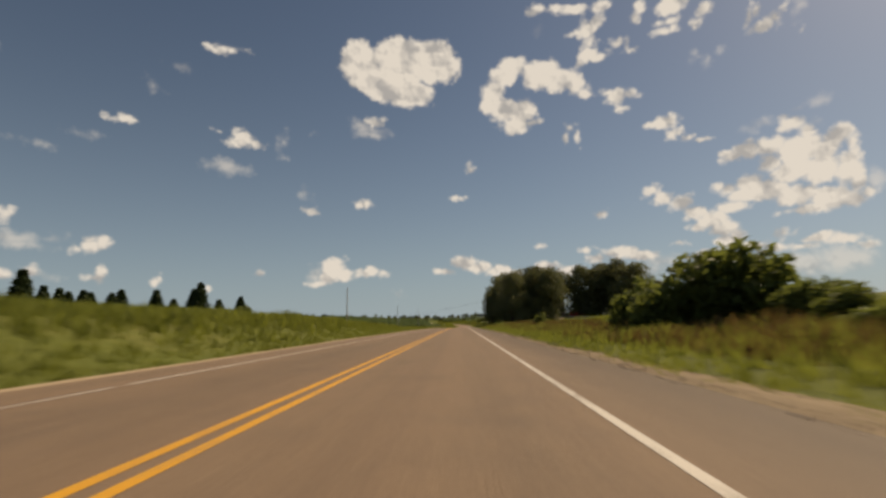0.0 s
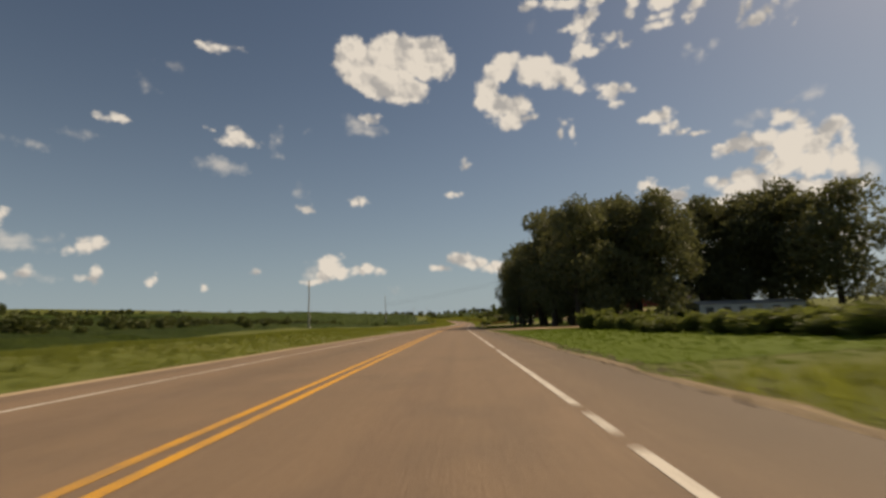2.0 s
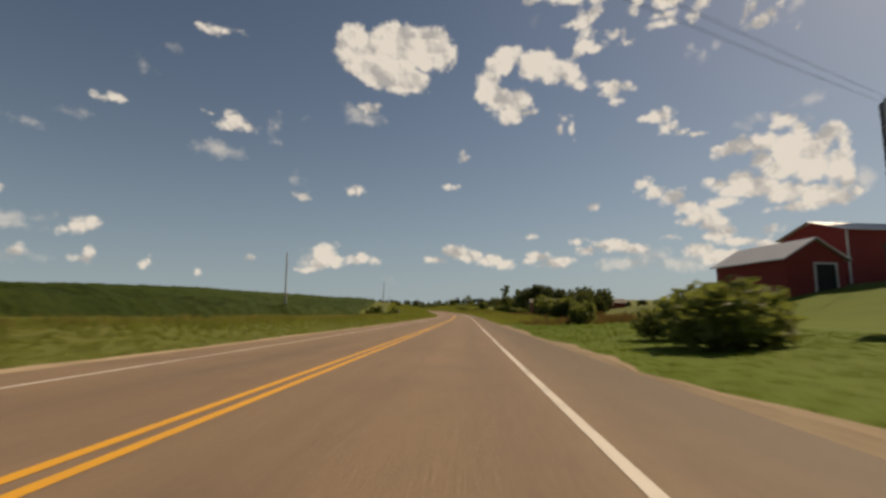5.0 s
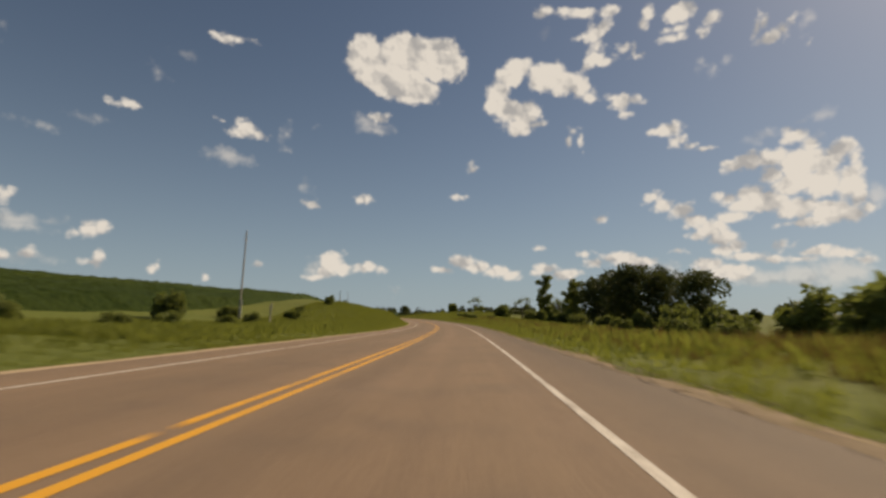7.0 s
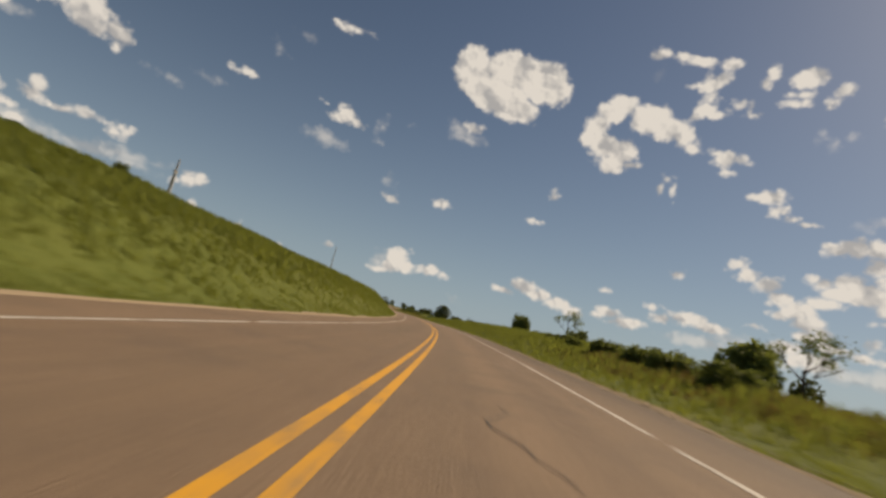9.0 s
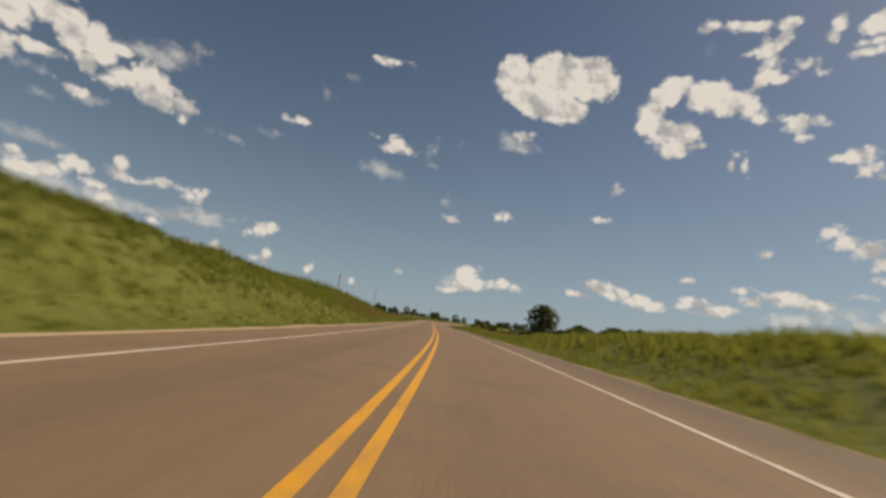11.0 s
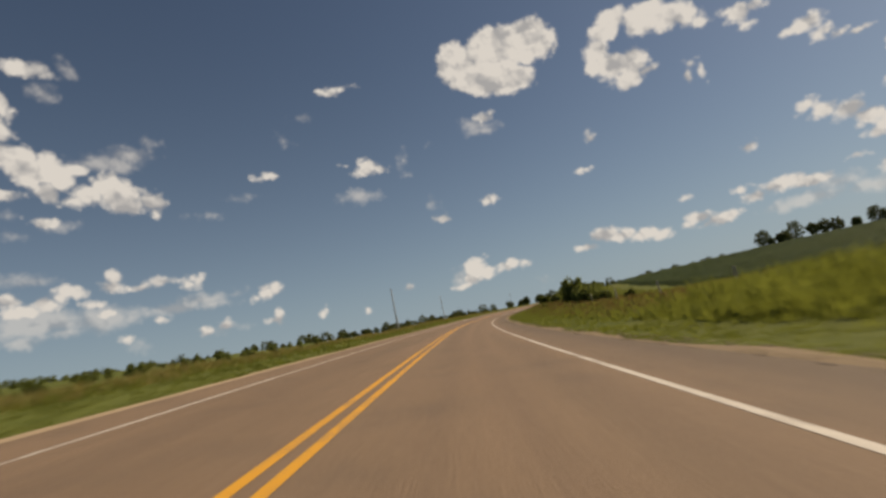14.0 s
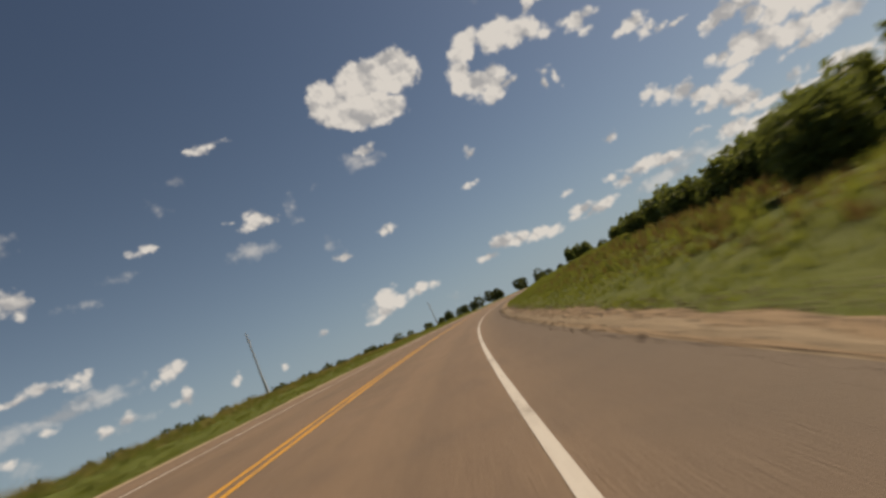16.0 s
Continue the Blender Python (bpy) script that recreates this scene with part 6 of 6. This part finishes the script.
def woods(name, stops, height, depth, count, leaf, seed, label):
    """A far belt of trees along places (s, o): an uneven mass of leaf clusters on dark stems."""
    rnd = np.random.RandomState(seed)
    ss, oo = np.array([p[0] for p in stops], float), np.array([p[1] for p in stops], float)
    along = np.concatenate([[0], np.cumsum(np.hypot(np.diff(ss), np.diff(oo)))])
    trees = max(6, int(along[-1] / (height * 0.75)))
    pts = []
    for k in range(trees):
        t = along[-1] * (k + rnd.uniform(0, 1)) / trees
        s, o = np.interp(t, along, ss) + rnd.uniform(-depth, depth), np.interp(t, along, oo) + rnd.uniform(-depth, depth)
        base = land(s, o)
        h = height * rnd.uniform(0.5, 1.15)
        r = h * rnd.uniform(0.32, 0.55)
        n = count // trees
        d = rnd.normal(size=(n, 3))
        d /= np.linalg.norm(d, axis=1)[:, None]
        q = d * r * rnd.uniform(0.5, 1.05, n)[:, None] * [1, 1, 1.15] + base + [0, 0, h * 0.55]
        q[:, 2] = np.maximum(q[:, 2], base[2] - 0.5 + rnd.uniform(0, 0.8, n))
        pts.append(q)
    v, f = leaves(np.concatenate(pts), leaf, seed)
    tagged(new(name, mesh_from(name, v, f, LEAF_OAK)), label, "trees", kind="stuff")


woods("far_woods", [(60, -420), (200, -400), (330, -360), (480, -300)], 9, 8, 16000, 0.9, 1, "distant dark tree line behind the fields")
woods("far_woods", [(900, -60), (960, -20), (1010, 20), (1050, 60), (1080, 110)], 7, 6, 12000, 0.7, 2, "distant dark tree line at the end of the road")
woods("far_woods", [(640, -330), (800, -300), (950, -230), (1050, -150), (1080, -80)], 8, 8, 16000, 0.9, 3, "distant dark tree line behind the fields")
woods("far_woods", [(770, 60), (775, 90), (772, 112), (780, 135), (775, 170), (750, 190), (720, 205)], 6, 4, 14000, 0.5, 4, "dark trees along the top of a hillside")
woods("far_woods", [(330, 120), (400, 115), (470, 95), (540, 80), (560, 95)], 7, 8, 16000, 0.7, 5, "dark woods below the road")
woods("far_woods", [(300, 60), (280, 80), (262, 100)], 6, 5, 9000, 0.5, 6, "dark trees behind the farmyard")
woods("far_woods", [(100, 150), (60, 140), (20, 130), (130, 170)], 8, 8, 14000, 0.7, 7, "dark trees behind the meadow")
woods("far_woods", [(478, 60), (500, 55), (520, 60), (545, 70)], 4.5, 4, 9000, 0.4, 8, "dark hedgerow trees beyond the meadow")


woods("far_woods", [(225, -168), (300, -164), (360, -160)], 2.6, 3, 6000, 0.45, 9, "low dark tree line along the crest of the fields")
woods("far_woods", [(392, -156), (412, -154)], 3.4, 2, 2200, 0.45, 10, "clump of dark trees on the crest of the fields")
woods("far_woods", [(560, -92), (640, -76), (720, -62), (790, -48)], 2.4, 3, 9000, 0.4, 11, "low dark tree line along the crest of the fields")
woods("far_woods", [(248, 13), (262, 16), (280, 21), (292, 27)], 2.6, 2.5, 9000, 0.22, 12, "dark thicket behind the farm lawn")
woods("scrub", [(84, -34), (96, -28), (112, -24), (128, -22)], 1.3, 5, 9000, 0.16, 13, "dark low scrub in the hollow beside the road")
woods("scrub", [(128, -22), (145, -25), (165, -27), (186, -30)], 1.1, 5, 9000, 0.15, 15, "dark low scrub in the hollow beside the road")
woods("scrub", [(150, -42), (170, -44), (190, -46)], 1.3, 6, 6000, 0.18, 16, "dark low scrub in the hollow beside the road")
woods("scrub", [(92, -48), (118, -42), (140, -40), (160, -36)], 1.5, 6, 9000, 0.18, 14, "dark low scrub in the hollow beside the road")


# ---------------------------------------------------------------- grass of the verges
def grass(name, s0, s1, side, near_o, far_o, per_metre, low, high, material, label, seed, dense=1.6, patchy=1.0):
    """Blades in tufts over a strip; denser and shorter near the road."""
    rnd = np.random.RandomState(seed)
    tufts = int((s1 - s0) * per_metre)
    s = rnd.uniform(s0, s1, tufts)
    o = near_o + (far_o - near_o) * rnd.uniform(0, 1, tufts) ** dense
    keep = ~on_drive(s, side * o)
    s, o = s[keep], o[keep]
    tufts, blades = len(s), 5
    s = np.repeat(s, blades) + rnd.normal(0, 0.07, tufts * blades)
    o = np.repeat(o, blades) + rnd.normal(0, 0.07, tufts * blades)
    t = np.clip((np.abs(o) - abs(near_o)) / 2.5, 0, 1)
    h = (low + (high - low) * t) * rnd.uniform(0.55, 1.3, len(s))
    patch = 0.5 + 0.5 * np.sin(s * 0.9 + 2 * np.sin(o * 1.3)) * np.sin(o * 0.8 + s * 0.23)
    h *= 1 - 0.45 * patchy + 0.75 * patchy * patch
    base = land(s, side * o, -0.03)
    a = rnd.uniform(0, 2 * math.pi, len(s))
    w = 0.014 + 0.045 * h
    d = np.stack([np.cos(a), np.sin(a), np.zeros(len(s))], 1)
    lean = np.stack([rnd.normal(0, 0.28, len(s)), rnd.normal(0, 0.28, len(s)), np.ones(len(s))], 1)
    v = np.stack([base - d * w[:, None], base + d * w[:, None], base + lean * h[:, None]], 1).reshape(-1, 3)
    f = [tuple(q) for q in np.arange(len(v)).reshape(-1, 3).tolist()]
    tagged(new(name, mesh_from(name, v.tolist(), f, material)), label, "grass", kind="stuff")


V, M, D, L = "verge_grass", "meadow_grass", "dry_grass", "lawn_grass"
ALONG, TALL, DRY = "green grass along the gravel shoulder", "tall green meadow grass on the bank", "tall brown dry grass on the bank"
# right of the road
grass(V, -2, 84, 1, 3.82, 9.5, 70, 0.08, 0.36, GRASS_GREEN, ALONG, 1)
grass(L, 84, 232, 1, 3.85, 14, 130, 0.05, 0.07, LAWN_BLADE, "short mown lawn beside the road", 11, 1.2, 0.1)
grass(V, 232, 470, 1, 3.82, 9.5, 60, 0.08, 0.34, GRASS_GREEN, ALONG, 12)
grass(V, 470, 720, 1, 3.82, 7.5, 65, 0.06, 0.16, GRASS_GREEN, "short bright green grass along the gravel shoulder", 24)
grass(D, -2, 80, 1, 5.4, 9.5, 95, 0.22, 0.42, GRASS_RUST, "tall rust-brown dry grass on the bank", 3, 1.0)
grass(M, -2, 82, 1, 6.0, 17, 44, 0.20, 0.36, GRASS_GREEN, TALL, 21, 1.0)
grass(D, 225, 380, 1, 5.4, 13, 45, 0.20, 0.38, GRASS_RUST, "tall rust-brown dry grass on the bank", 4, 1.0)
grass(M, 300, 480, 1, 6.0, 18, 70, 0.20, 0.40, GRASS_GREEN, TALL, 9, 1.0)
grass(D, 470, 545, 1, 6.2, 18, 60, 0.18, 0.30, GRASS_DRY, DRY, 5, 1.0)
grass(D, 545, 590, 1, 6.2, 22, 26, 0.18, 0.30, GRASS_DRY, DRY, 17, 1.0)
grass(M, 543, 564, 1, 5.6, 10.5, 130, 0.30, 0.62, GRASS_GREEN, "tall pale green grass beside the road", 18, 1.0)
grass(D, 562, 660, 1, 5.8, 16, 34, 0.18, 0.34, GRASS_RUST, "tall rust-brown dry grass on the bank", 15, 1.0)
grass(D, 462, 500, -1, 4.4, 6.4, 60, 0.16, 0.34, GRASS_DRY, "pale dry grass below the weeds of the bank", 16, 1.0)
grass(M, 545, 700, 1, 5.5, 20, 75, 0.14, 0.26, GRASS_GREEN, "green meadow grass on the bank", 22, 1.0)
# left of the road
grass(V, -2, 62, -1, 3.5, 9.5, 70, 0.09, 0.36, GRASS_GREEN, ALONG, 2)
grass(M, -2, 66, -1, 5.5, 18, 150, 0.18, 0.32, GRASS_GREEN, TALL, 6, 1.0, 0.5)
grass(V, 60, 290, -1, 3.5, 10.5, 95, 0.06, 0.13, GRASS_GREEN, "short green grass along the gravel shoulder", 25, 1.2, 0.3)
grass(V, 285, 470, -1, 3.5, 9.5, 70, 0.08, 0.26, GRASS_GREEN, ALONG, 26)
grass(M, 285, 480, -1, 5.0, 16, 130, 0.16, 0.26, GRASS_GREEN, TALL, 7, 1.0, 0.4)
grass(M, 466, 492, -1, 6.2, 13, 110, 0.30, 0.85, GRASS_GREEN, "tall green weeds on the bank", 28, 1.0)
grass(V, 460, 720, -1, 3.5, 9.0, 80, 0.06, 0.15, GRASS_GREEN, "short green grass along the gravel shoulder", 23)
grass(D, 180, 262, -1, 7.0, 10.2, 24, 0.10, 0.22, GRASS_DRY, "brown dry grass along the corn", 27, 1.0)
grass(D, 490, 690, -1, 5.2, 8.8, 30, 0.14, 0.26, GRASS_DRY, "dry grass along the tree farm", 8, 1.0)
